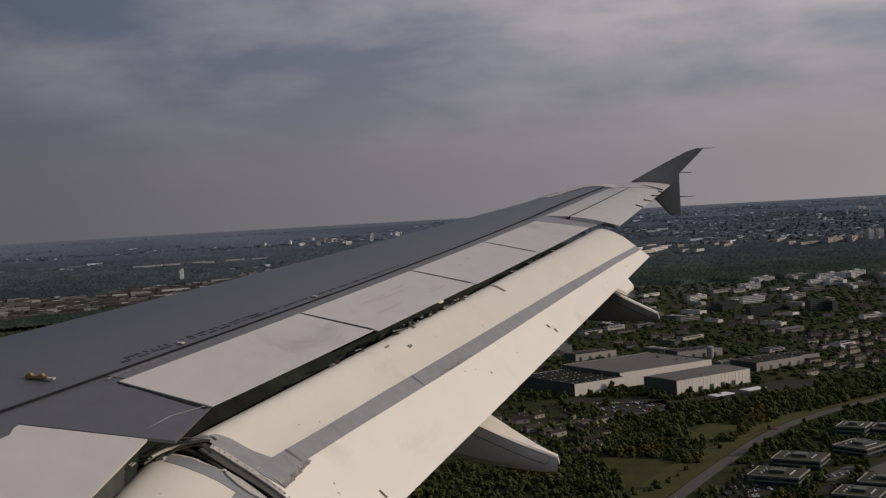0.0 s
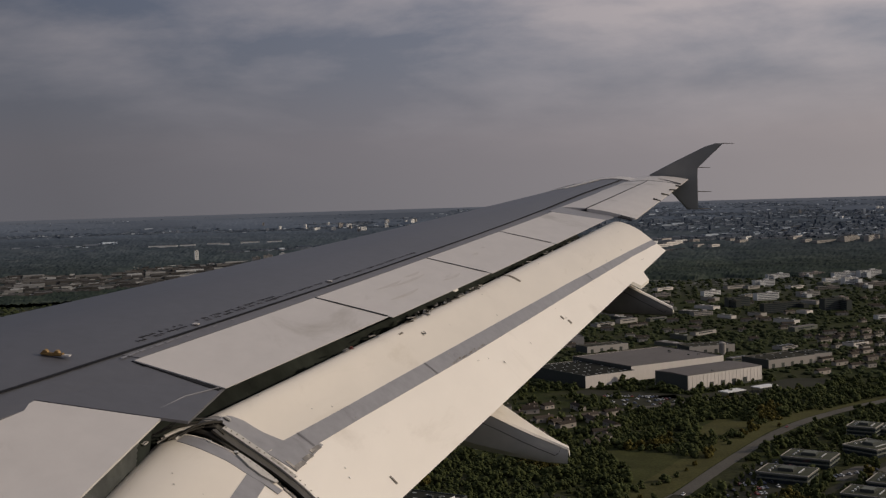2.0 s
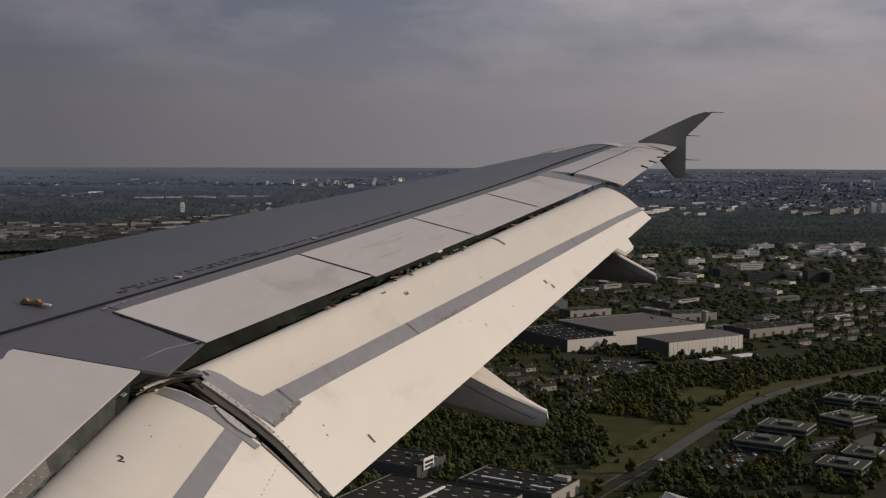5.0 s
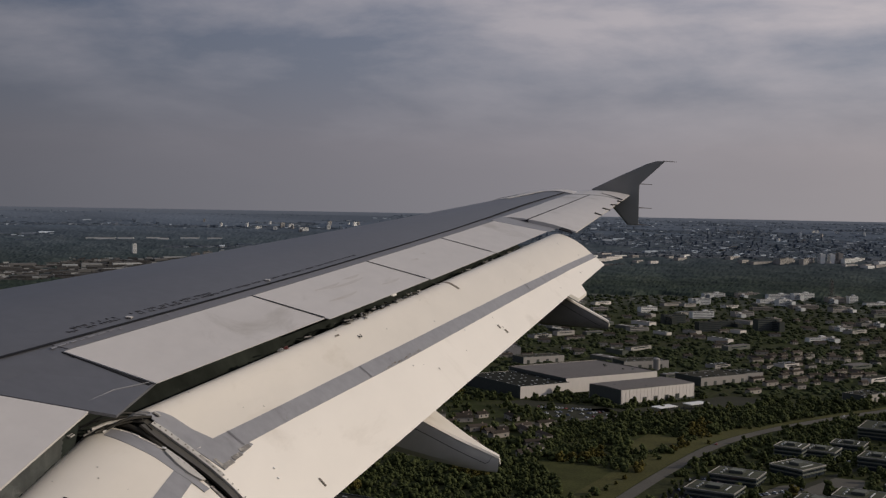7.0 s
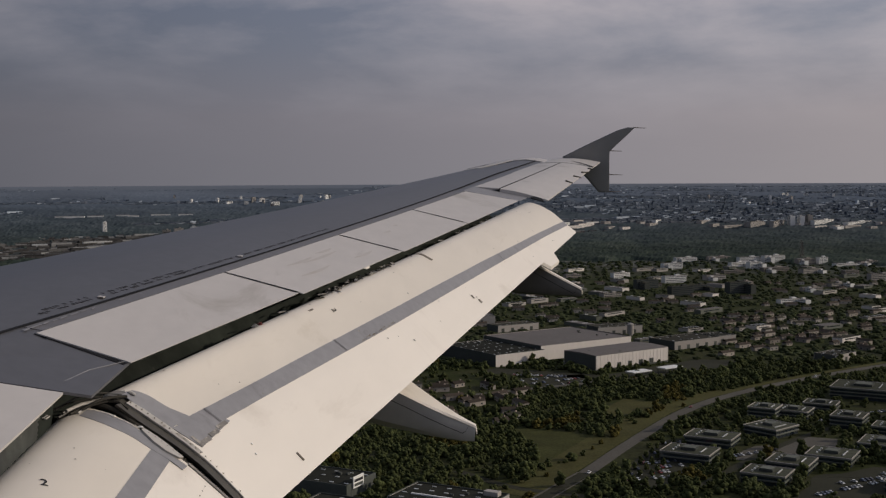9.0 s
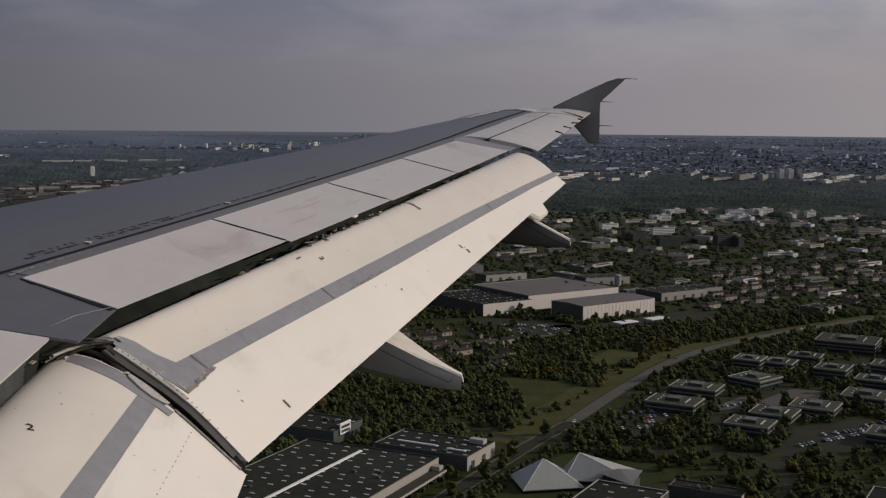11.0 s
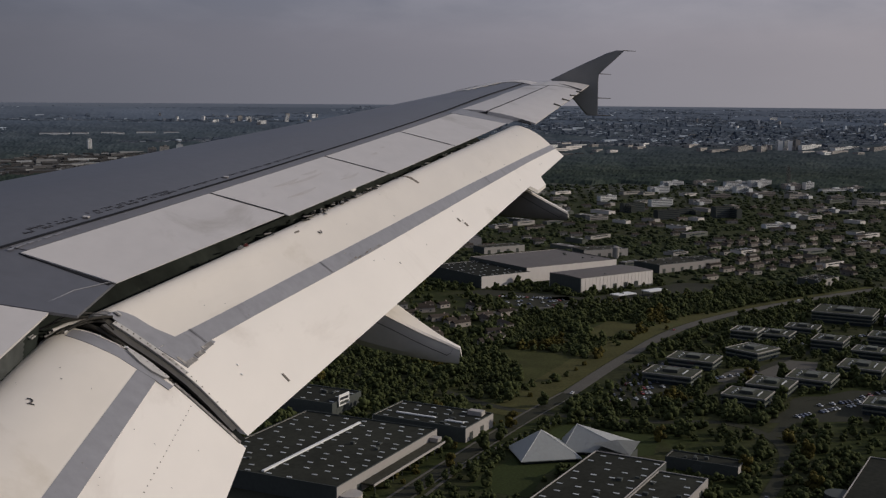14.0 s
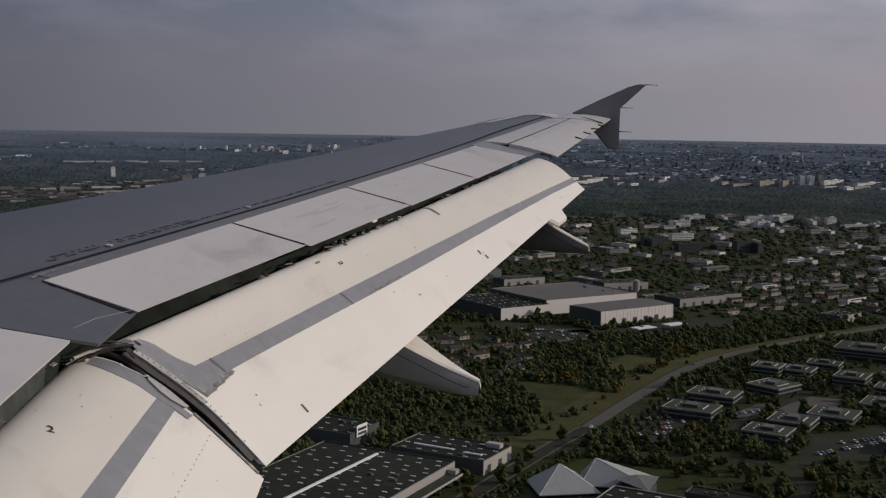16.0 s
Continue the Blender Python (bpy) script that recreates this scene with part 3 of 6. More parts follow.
for y, w, l_ in ((8.75, 0.35, 0.35), (8.9, 0.42, 0.5), (9.2, 0.3, 0.25), (8.6, 0.7, 0.4), (10.3, 0.4, 0.12), (10.6, 0.3, 0.08), (9.35, 0.75, 0.3)):
    bm = loft([[after(y + l_ * f, w + d * (0.3 + math.sin(3.1 * f)), 0.0095) for d in (0, 0.05)] for f in np.linspace(0, 1, 6)])
    part("scuff_streak", bm, M["streak"], wing)

# fixed grey panels inboard of the spoilers, at the flaps' joint
bm = slab([after(6.62, 0.16, 0), after(6.625, 0.98, 0), (6.552, 6.18, 0.385), (6.45, 6.14, 0.40), (5.98, 6.0, 0.465), (5.93, 6.2, 0.50)], 0.012)
part("fixed_panel", bm, M["wing_grey"], wing)
part("panel_joint", rod((6.392, 6.138, 0.406), (6.469, 6.417, 0.439), 0.0025), M["stripe"], wing, "thin pale joint line")
part("panel_joint", rod((6.469, 6.417, 0.439), (6.57, 6.60, 0.452), 0.002), M["stripe"], wing)
bm = loft([[Vector(p).lerp(Vector(q), f) for f in np.linspace(0, 1, 5)] for p, q in
           (((5.985, 5.992, 0.462), (6.452, 6.13, 0.398)), ((5.87, 5.5, 0.385), (6.419, 5.57, 0.312)), ((5.75, 5.0, 0.30), (6.386, 5.015, 0.222)), ((5.68, 4.3, 0.217), (6.343, 4.3, 0.111)), ((5.60, 3.6, 0.13), (6.30, 3.6, 0.0)))])
bmesh.ops.solidify(bm, geom=list(bm.faces), thickness=0.012)
part("inboard_spoiler", bm, M["wing_white"], wing, "white inboard spoiler panel", smooth=True)

# outer wing: grey band, fixed panel, aileron, tip
panel("grey_band", 12.95, 13.40, -0.06, 1.12, M["stripe"], 0.05, 0.005, "grey band between flap and aileron", skew0=0.09, skew1=0.14)


def outer(y, w, lift=0.0):
    """w: 0 at the front line, 1 at the trailing edge of the outer wing."""
    te = Vector((9.06 + (y - 13.2) * 0.300, y, 1.150 + (y - 13.2) * 0.143))
    fr = skin(y, 0.985)
    p = fr.lerp(te, w)
    return Vector((p.x, p.y, p.z + 0.03 * math.sin(math.pi * w) + lift))


def outer_panel(name, y0, y1, w0, w1, mat, thick, label, lift=0.006, ny=6, nw=5):
    rings = []
    for i in range(ny + 1):
        y = y0 + (y1 - y0) * i / ny
        row = [outer(y, w, lift) for w in np.linspace(w0(y) if callable(w0) else w0, w1(y) if callable(w1) else w1, nw)]
        rings.append(row + [Vector((p.x, p.y, p.z - thick * (1 - 0.8 * j / (nw - 1)))) for j, p in enumerate(row)][::-1])
    return part(name, loft(rings, closed=True, caps=True), mat, wing, label)


def hinge_w(y):                    # the aileron's hinge line
    return 0.335 + 0.0187 * (y - 13.28)


outer_panel("aileron_shroud", 13.33, 16.05, lambda y: -0.005 - 0.085 * max(0.0, y - 14.6), lambda y: hinge_w(y) - 0.009, M["wing_white"], 0.05, "white fixed panel")
outer_panel("aileron", 13.31, 16.05, lambda y: hinge_w(y) + 0.009, 1.0, M["wing_white"], 0.06, "white aileron")
outer_panel("hinge_gap", 13.32, 16.05, lambda y: hinge_w(y) - 0.010, lambda y: hinge_w(y) + 0.010, M["seal"], 0.02, "black aileron hinge line", 0.0085)
outer_panel("tip_cap", 16.07, 16.62, 0.0, 1.0, M["wing_white"], 0.07, "white wing tip", 0.010)
r = []
for y, dz in ((16.22, 0.0), (16.36, 0.004), (16.5, 0.0), (16.6, -0.02)):
    r.append([skin(y, u, 0.012 + dz) for u in (0.0, 0.03, 0.08, 0.18, 0.34, 0.52, 0.7, 0.85, 1.0)])
bm = loft(r)
bmesh.ops.solidify(bm, geom=list(bm.faces), thickness=0.02)
part("tip_skin", bm, M["wing_white"], wing, "white wing tip skin", smooth=True)
bm = loft([[skin(y, 0.16 * (1 - f) + 0.02, 0.002 + 0.010 * f), skin(y, 0.33, 0.004 + 0.010 * f), skin(y, 0.37 + 0.12 * f, 0.002 + 0.008 * f)] for y, f in ((15.35, 0.0), (15.6, 0.3), (15.95, 0.7), (16.24, 1.0))])
bmesh.ops.solidify(bm, geom=list(bm.faces), thickness=0.004)
part("tip_edge", bm, M["wing_white"], wing, "white strip running in from the tip", smooth=True)
bm = slab([outer(13.10, 0.82, 0.022), outer(13.21, 0.83, 0.022), outer(13.25, 0.94, 0.018), outer(13.15, 0.99, 0.016)], 0.010)
part("band_fairlead", bm, M["seal"], wing, "black end piece behind the grey band")
bm = loft([[outer(16.26 - 0.20 * f - 0.03 * f, 0.526 + 0.474 * f, 0.0125), outer(16.27 - 0.20 * f + 0.03 * f, 0.526 + 0.474 * f, 0.0125)] for f in np.linspace(0, 1, 6)])
bmesh.ops.solidify(bm, geom=list(bm.faces), thickness=0.002)
part("aileron_gap", bm, M["seal"], wing, "dark gap between aileron and tip")

bm = loft([[skin(y, u, 0.009) for u in (0.0, 0.015, 0.035, 0.06)] for y in np.linspace(15.72, 16.30, 7)])
bmesh.ops.solidify(bm, geom=list(bm.faces), thickness=0.012)
part("tip_light_housing", bm, M["seal"], wing, "black light housing on the leading edge")

# the tip fence, a plate along the flight
FENCE = [(9.60, 1.672), (9.94, 1.88), (10.274, 2.075), (10.40, 2.126), (10.50, 2.132), (10.42, 2.04), (10.205, 1.80), (10.21, 1.70), (10.253, 1.271), (10.115, 1.262),
         (9.953, 1.416), (9.82, 1.53), (9.68, 1.60)]
bm = loft([[Vector((x, 16.66, z)) for x, z in FENCE], [Vector((x, 16.72, z)) for x, z in FENCE]], closed=True, caps=True)
bmesh.ops.bevel(bm, geom=[e for e in bm.edges if abs(e.verts[0].co.y - e.verts[1].co.y) < 0.01], offset=0.014, segments=2, affect="EDGES")
part("tip_fence", bm, M["fence_grey"], wing, "dark grey wing tip fence")
for x, z in ((10.48, 2.131), (10.20, 1.806), (10.235, 1.50), (10.25, 1.28)):
    part("static_wick", rod((x, 16.69, z), (x + 0.17, 16.70, z + 0.010), 0.006, 0.003), M["soot"], wing)
for ya, wa_, yb, wb_ in ((15.46, 0.95, 15.58, 1.03), (15.06, 0.915, 15.10, 1.03), (14.61, 0.905, 14.61, 1.02), (15.86, 0.96, 15.90, 1.03)):
    part("static_wick", rod(outer(ya, wa_, 0.014), outer(yb, wb_, 0.009), 0.010, 0.007), M["joint"], wing)

# ---- flaps ----
PIN = [(6.50, 0.10), (6.495, 0.17), (6.505, 0.24), (6.523, 0.301), (6.558, 0.344), (6.598, 0.363), (6.641, 0.358), (6.742, 0.270), (6.917, 0.155), (7.033, 0.067), (7.25, -0.13)]
POUT = [(8.78, 0.99), (8.775, 1.03), (8.783, 1.067), (8.803, 1.100), (8.836, 1.124), (8.878, 1.137), (8.925, 1.136), (9.02, 1.111), (9.13, 1.06), (9.23, 0.99), (9.385, 0.883)]


def rounded(v, knots, pr):
    """A point on a profile, with its corners eased."""
    s_ = 0.055 * min(1.0, max(0.0, (1.0 - v) / 0.06)) * min(1.0, max(0.0, (v + 0.45) / 0.06))
    vs = [v + s_ * k for k in (-1, -0.5, 0, 0.5, 1)]
    return (float(np.mean(np.interp(vs, knots, [p[0] for p in pr]))), float(np.mean(np.interp(vs, knots, [p[1] for p in pr]))))


def flap_at(y, v, lift=0.0):
    """v: 0 at the crest, 1 at the trailing edge; below 0 round the nose."""
    k = (y - Y0) / (Y1 - Y0)
    pr = [((a[0] + (b[0] - a[0]) * k), (a[1] + (b[1] - a[1]) * k)) for a, b in zip(PIN, POUT)]
    knots = [-0.45, -0.36, -0.26, -0.14, 0.0, 0.1, 0.2, 0.4, 0.6, 0.8, 1.0]
    bend = -0.0002 * (y - Y0) * (Y1 - y)
    x, z = rounded(v, knots, pr)
    return Vector((x + 0.55 * lift, y, z + bend + 0.83 * lift))


def flap_skin(name, at, y0, y1, mat, label, n=18):
    vs = [-0.45, -0.40, -0.34, -0.28, -0.22, -0.17, -0.12, -0.08, -0.04, 0.0, 0.04, 0.08, 0.12, 0.16, 0.2, 0.25, 0.3, 0.35, 0.4, 0.5, 0.6, 0.7, 0.8, 0.9, 1.0]
    rings = []
    for i in range(n + 1):
        y = y0 + (y1 - y0) * i / n
        up = [at(y, v) for v in vs]
        a, b = up[0], up[-1]
        under = [b + (a - b) * f + Vector((0, 0, -0.02 * math.sin(math.pi * f))) for f in (0.02, 0.3, 0.6, 0.85)]
        rings.append(up + under)
    return part(name, loft(rings, closed=True, caps=True), mat, wing, label, smooth=True)


def patch_on(at, corners, lift, mat, name, parent, label="", n=20, thick=0.0025):
    """A thin painted strip on a flap: its four corners as (y, v)."""
    (ya, va), (yb, vb), (yc, vc), (yd, vd) = corners
    rows_ = []
    for i in range(n + 1):
        f = i / n
        p0, p1 = (ya + (yb - ya) * f, va + (vb - va) * f), (yd + (yc - yd) * f, vd + (vc - vd) * f)
        rows_.append([at(p0[0] + (p1[0] - p0[0]) * g, p0[1] + (p1[1] - p0[1]) * g, lift) for g in np.linspace(0, 1, 9 if abs(vd - va) < 0.4 else 22)])
    bm = loft(rows_)
    bmesh.ops.solidify(bm, geom=list(bm.faces), thickness=thick)
    return part(name, bm, mat, parent, label, smooth=True)


def band_on(at, edge, other, lift, mat, name, parent, label="", n=16, thick=0.0025):
    """A thin piece on a flap between two edges, each a short line of (y, v)."""
    def on(line, f):
        k = np.linspace(0, 1, len(line))
        return float(np.interp(f, k, [p[0] for p in line])), float(np.interp(f, k, [p[1] for p in line]))

    rows_ = []
    for f in np.linspace(0, 1, n + 1):
        (ya, va), (yb, vb) = on(edge, f), on(other, f)
        rows_.append([at(ya + (yb - ya) * g, va + (vb - va) * g, lift) for g in np.linspace(0, 1, 5)])
    bm = loft(rows_)
    bmesh.ops.solidify(bm, geom=list(bm.faces), thickness=thick)
    return part(name, bm, mat, parent, label, smooth=True)


oflap = flap_skin("outboard_flap", flap_at, 6.445, Y1, M["flap_white"], "cream white extended outboard flap", 26)
ST_Y, ST_A, ST_B = (6.5, 7.14, 7.76, 8.5, 9.46, 10.65, 12.24, 13.1), (0.49, 0.51, 0.525, 0.55, 0.585, 0.64, 0.75, 0.815), (0.588, 0.608, 0.637, 0.677, 0.717, 0.765, 0.829, 0.880)
# forward of the stripe the colour is lowered, as if less sunlit
bm = loft([[flap_at(y, -0.30 + (float(np.interp(y, ST_Y, ST_A)) + 0.31) * g, 0.0015) for g in np.linspace(0, 1, 22)] for y in np.linspace(6.450, 13.095, 40)])
bmesh.ops.solidify(bm, geom=list(bm.faces), thickness=0.001)
part("nose_paint", bm, M["flap_forward"], oflap, "cream paint on the flap's forward part, yellower and dimmed for weaker sun", smooth=True)
bm = loft([[flap_at(y, float(np.interp(y, ST_Y, ST_A)) * (1 - g) + float(np.interp(y, ST_Y, ST_B)) * g, 0.003) for g in np.linspace(0, 1, 5)] for y in np.linspace(6.50, 13.09, 40)])
bmesh.ops.solidify(bm, geom=list(bm.faces), thickness=0.0025)
part("grey_stripe", bm, M["stripe"], oflap, "worn grey stripe along the flap", smooth=True)
for y in (6.71, 8.02, 11.0):
    bm = loft([[flap_at(y + d, float(np.interp(y, ST_Y, ST_A)) * (1 - g) + float(np.interp(y, ST_Y, ST_B)) * g, 0.0055) for g in np.linspace(0, 1, 5)] for d in (0, 0.012)])
    part("stripe_joint", bm, M["wing_faded"], oflap)
band_on(flap_at, [(6.475, 0.19), (6.526, 0.29), (6.558, 0.41), (6.605, 0.497)], [(6.405, 0.19), (6.415, 0.29), (6.440, 0.41), (6.455, 0.50)], 0.003, M["stripe"], "grey_stripe", oflap)
patch_on(flap_at, [(6.456, 0.50), (6.72, 0.52), (6.768, 0.617), (6.484, 0.660)], 0.0035, M["stripe"], "grey_stripe", oflap)
for ya, yb, va, vb in ((6.50, 6.57, 0.624, 0.654), (6.58, 6.65, 0.614, 0.642), (6.66, 6.74, 0.600, 0.626), (6.484, 6.50, 0.58, 0.655)):
    patch_on(flap_at, [(ya, va), (yb, va), (yb, vb), (ya, vb)], 0.0062, M["scuff"], "worn_patch", oflap, n=6, thick=0.001)
band_on(flap_at, [(6.372, 0.27), (6.398, 0.37), (6.413, 0.48), (6.420, 0.58), (6.423, 0.685)], [(6.398, 0.265), (6.428, 0.36), (6.444, 0.47), (6.449, 0.58), (6.451, 0.69)], 0.009, M["rail"], "edge_rail", oflap, "worn pale edge rail with bolts", thick=0.010)
patch_on(flap_at, [(6.430, 0.66), (6.452, 0.66), (6.452, 0.97), (6.436, 0.97)], 0.006, M["flap_white"], "edge_strip", oflap, thick=0.008)
for y, v0, v1, w in ((8.60, 0.10, 0.12, 0.05), (9.93, 0.85, 0.88, 0.02), (9.97, 0.90, 0.93, 0.025), (6.95, 0.92, 0.955, 0.012), (8.12, 0.22, 0.24, 0.05)):
    patch_on(flap_at, [(y, v0), (y + w, v0), (y + w, v1), (y, v1)], 0.004, M["soot"], "stain_mark", oflap, n=3)
for (ya, va), (yb, vb), h_ in (((9.985, 0.05), (9.975, 0.16), 0.030), ((9.975, 0.15), (9.975, 0.24), 0.038), ((9.975, 0.23), (9.985, 0.34), 0.034)):
    patch_on(flap_at, [(ya, va), (ya + h_, va), (yb + h_, vb), (yb, vb)], 0.004, M["soot"], "drain_slot", oflap, n=6)
fig2 = bpy.data.curves.new("figure", "FONT")
fig2.body, fig2.size, fig2.extrude, fig2.align_x, fig2.align_y = "2", 0.062, 0.0006, "CENTER", "CENTER"
fo2 = new("flap_number", fig2)
fo2.parent = oflap
p, q = flap_at(8.33, 0.34, 0.005), flap_at(8.33, 0.38, 0.005)
ex, ey = (q - p).normalized(), (flap_at(8.38, 0.34, 0.005) - p).normalized()
fo2.matrix_basis = Matrix.Translation(p) @ Matrix((ex, ey, ex.cross(ey).normalized())).transposed().to_4x4() @ Matrix.Rotation(radians(-8), 4, "Z")
fig2.materials.append(M["ink"])
rnd = random.Random(29)
for i in range(13):                 # chafed paint along the stripe's lower edge
    y = 8.22 + 0.50 * i / 13 + rnd.uniform(-0.02, 0.02)
    v = float(np.interp(y, ST_Y, ST_B)) - rnd.uniform(0.004, 0.030)
    l_, h_ = rnd.uniform(0.02, 0.06), rnd.uniform(0.006, 0.014)
    patch_on(flap_at, [(y, v), (y + l_, v - 0.004), (y + l_ * 0.8, v + h_), (y + 0.2 * l_, v + h_ * 0.8)], 0.0062, M[rnd.choice(("soot", "wing_faded", "scuff"))], "worn_patch", oflap, n=4, thick=0.0005)
for y, v in ((6.75, 0.80), (6.72, 0.84), (9.45, 0.74)):
    part("rivet", rod(flap_at(y, v, 0.0), flap_at(y, v, 0.004), 0.006), M["white"], oflap)

rnd = random.Random(23)
for i in range(34):
    y, v, s = rnd.uniform(6.6, 12.8), rnd.uniform(0.05, 0.95), rnd.uniform(0.004, 0.011)
    patch_on(flap_at, [(y, v), (y + s, v), (y + s, v + s * 1.3), (y, v + s * 1.3)], 0.0036, M["scuff"], "dirt_speck", oflap, n=2, thick=0.0005)
for y, v, l_, s in ((9.0, 0.05, 0.3, 0.012), (10.8, 0.08, 0.12, 0.02)):
    patch_on(flap_at, [(y, v), (y + l_, v - 0.01), (y + l_ * 0.9, v + s), (y + 0.02, v + s)], 0.0034, M["dull"], "smudge", oflap, n=8, thick=0.0005)

# inboard flap
PI = [(6.34, 0.00), (6.335, 0.10), (6.35, 0.19), (6.39, 0.255), (6.44, 0.292), (6.52, 0.298), (6.634, 0.268), (6.788, 0.186), (6.93, 0.095), (7.08, -0.02), (7.25, -0.155)]


def iflap_at(y, v, lift=0.0):
    knots = [-0.45, -0.36, -0.26, -0.14, 0.0, 0.1, 0.2, 0.4, 0.6, 0.8, 1.0]
    d = y - 6.3
    x, z = rounded(v, knots, PI)
    x, z = x + 0.012 * d, z + 0.105 * d
    return Vector((x + 0.55 * lift, y, z + 0.83 * lift))


iflap = flap_skin("inboard_flap", iflap_at, 2.2, 6.33, M["flap_white"], "cream white extended inboard flap", 12)
patch_on(iflap_at, [(2.3, -0.30), (6.326, -0.30), (6.326, 0.415), (2.3, 0.39)], 0.0015, M["flap_forward"], "nose_paint", iflap, "cream paint on the flap's forward part, yellower and dimmed for weaker sun", 24, 0.001)
patch_on(iflap_at, [(2.3, 0.385), (6.25, 0.41), (6.25, 0.515), (2.3, 0.50)], 0.003, M["stripe"], "grey_stripe", iflap, "worn grey stripe along the flap")
band_on(iflap_at, [(6.222, 0.068), (6.206, 0.143), (6.207, 0.218), (6.224, 0.306), (6.224, 0.415), (6.24, 0.5), (6.246, 0.59)],
        [(6.301, 0.075), (6.316, 0.13), (6.318, 0.21), (6.316, 0.30), (6.284, 0.40), (6.290, 0.5), (6.302, 0.60)], 0.004, M["stripe"], "grey_stripe", iflap)
band_on(iflap_at, [(6.300, 0.11), (6.309, 0.16), (6.300, 0.185)], [(6.304, 0.11), (6.314, 0.16), (6.312, 0.20)], 0.0075, M["flap_white"], "torn_seal", iflap, "torn white edge seal", 8, 0.003)
band_on(iflap_at, [(6.300, 0.185), (6.311, 0.24), (6.322, 0.30)], [(6.306, 0.195), (6.315, 0.24), (6.327, 0.30)], 0.0075, M["flap_white"], "torn_seal", iflap, "", 8, 0.003)
for y, v, s in ((6.304, 0.182, 0.010), (6.335, 0.307, 0.012), (6.328, 0.325, 0.009)):
    part("seal_flake", box(s * 1.6, s * 1.5, s * 0.5, Matrix.Translation(iflap_at(y, v, 0.006)), s * 0.2), M["white"], iflap)
band_on(iflap_at, [(6.310, 0.318), (6.278, 0.40), (6.276, 0.47), (6.300, 0.545)], [(6.337, 0.315), (6.339, 0.40), (6.336, 0.47), (6.330, 0.56)], 0.013, M["rail"], "edge_rail", iflap, "worn pale edge rail", 12, 0.008)
patch_on(iflap_at, [(6.318, 0.60), (6.336, 0.60), (6.336, 0.97), (6.318, 0.97)], 0.006, M["scuff"], "edge_strip", iflap, thick=0.008)
for i in range(26):
    y = 6.27 - 0.05 * i
    part("rivet", rod(iflap_at(y, 0.715, 0.0), iflap_at(y, 0.715, 0.002), 0.003, seg=5), M["soot"], iflap)
for i in range(18):
    v = 0.28 + 0.66 * i / 18
    for at, y, o in ((flap_at, float(np.interp(v, (0.27, 0.37, 0.48, 0.69), (6.386, 6.414, 6.430, 6.437))), oflap), (iflap_at, 6.322, iflap)):
        part("rivet", rod(at(y, v, 0.010), at(y, v, 0.014), 0.0028, seg=5), M["soot"], o)
for i in range(30):
    y, v, s = rnd.uniform(4.2, 6.25), rnd.uniform(0.05, 0.95), rnd.uniform(0.002, 0.006)
    patch_on(iflap_at, [(y, v), (y + s, v), (y + s, v + s * 1.3), (y, v + s * 1.3)], 0.0036, M["scuff"], "dirt_speck", iflap, n=2, thick=0.0005)
# the figure on the inboard flap
fig = bpy.data.curves.new("figure", "FONT")
fig.body, fig.size, fig.extrude, fig.align_x, fig.align_y = "2", 0.062, 0.0006, "CENTER", "CENTER"
fo = new("flap_number", fig)
fo.parent = iflap
p, q = iflap_at(5.55, 0.155, 0.004), iflap_at(5.55, 0.195, 0.004)
ex = (q - p).normalized()
ey = Vector((0, 1, 0.105)).normalized()
ez = ex.cross(ey).normalized()
fo.matrix_basis = Matrix.Translation(p) @ Matrix((ex, ey, ez)).transposed().to_4x4() @ Matrix.Rotation(radians(22), 4, "Z")
fig.materials.append(M["ink"])

# channel between the two flaps
r = []
for v in np.linspace(-0.1, 1.0, 16):
    a, b = iflap_at(6.334, v, -0.02), flap_at(6.446, v, -0.02)
    m_ = (a + b) / 2 + Vector((-0.03, 0, -0.05))
    r.append([a, a.lerp(m_, 0.6), m_, b.lerp(m_, 0.6), b])
bm = loft(r)
bmesh.ops.solidify(bm, geom=list(bm.faces), thickness=0.004)
part("flap_joint", bm, M["cavity"], wing, "dark worn channel between the flaps", smooth=True)
def tube(pts, r, seg=8):
    rings_ = []
    for k_, p_ in enumerate(pts):
        d_ = (pts[min(k_ + 1, len(pts) - 1)] - pts[max(k_ - 1, 0)]).normalized()
        s_ = d_.cross(Vector((0, 1, 0))).normalized()
        t_ = d_.cross(s_)
        rings_.append([p_ + (s_ * math.cos(a_) + t_ * math.sin(a_)) * r for a_ in np.linspace(0, 2 * math.pi, seg, endpoint=False)])
    return loft(rings_, closed=True, caps=True)


band_on(flap_at, [(6.335, 0.24), (6.352, 0.35), (6.372, 0.48), (6.386, 0.60), (6.392, 0.75), (6.395, 0.96)],
        [(6.372, 0.25), (6.400, 0.36), (6.416, 0.48), (6.422, 0.60), (6.428, 0.75), (6.434, 0.96)], -0.002, M["worn_brown"], "rub_strip", wing, "greasy brown curved rub strip", 20, 0.012)
part("rub_seal", tube([(iflap_at(6.350, v, -0.020) + flap_at(6.370, v, -0.020)) / 2 for v in np.linspace(0.02, 0.98, 24)], 0.012), M["joint"], wing, "greasy dark tube seal", smooth=True)
r = [[Vector((x, y, z + 0.10 * (y - 6.45))) for x, z in ((6.395, 0.20), (6.41, 0.258), (6.45, 0.285), (6.50, 0.305), (6.56, 0.335), (6.62, 0.338), (6.66, 0.31))] for y in (6.36, 6.39, 6.43, 6.47, 6.51)]
bm = loft(r)
bmesh.ops.solidify(bm, geom=list(bm.faces), thickness=0.006)
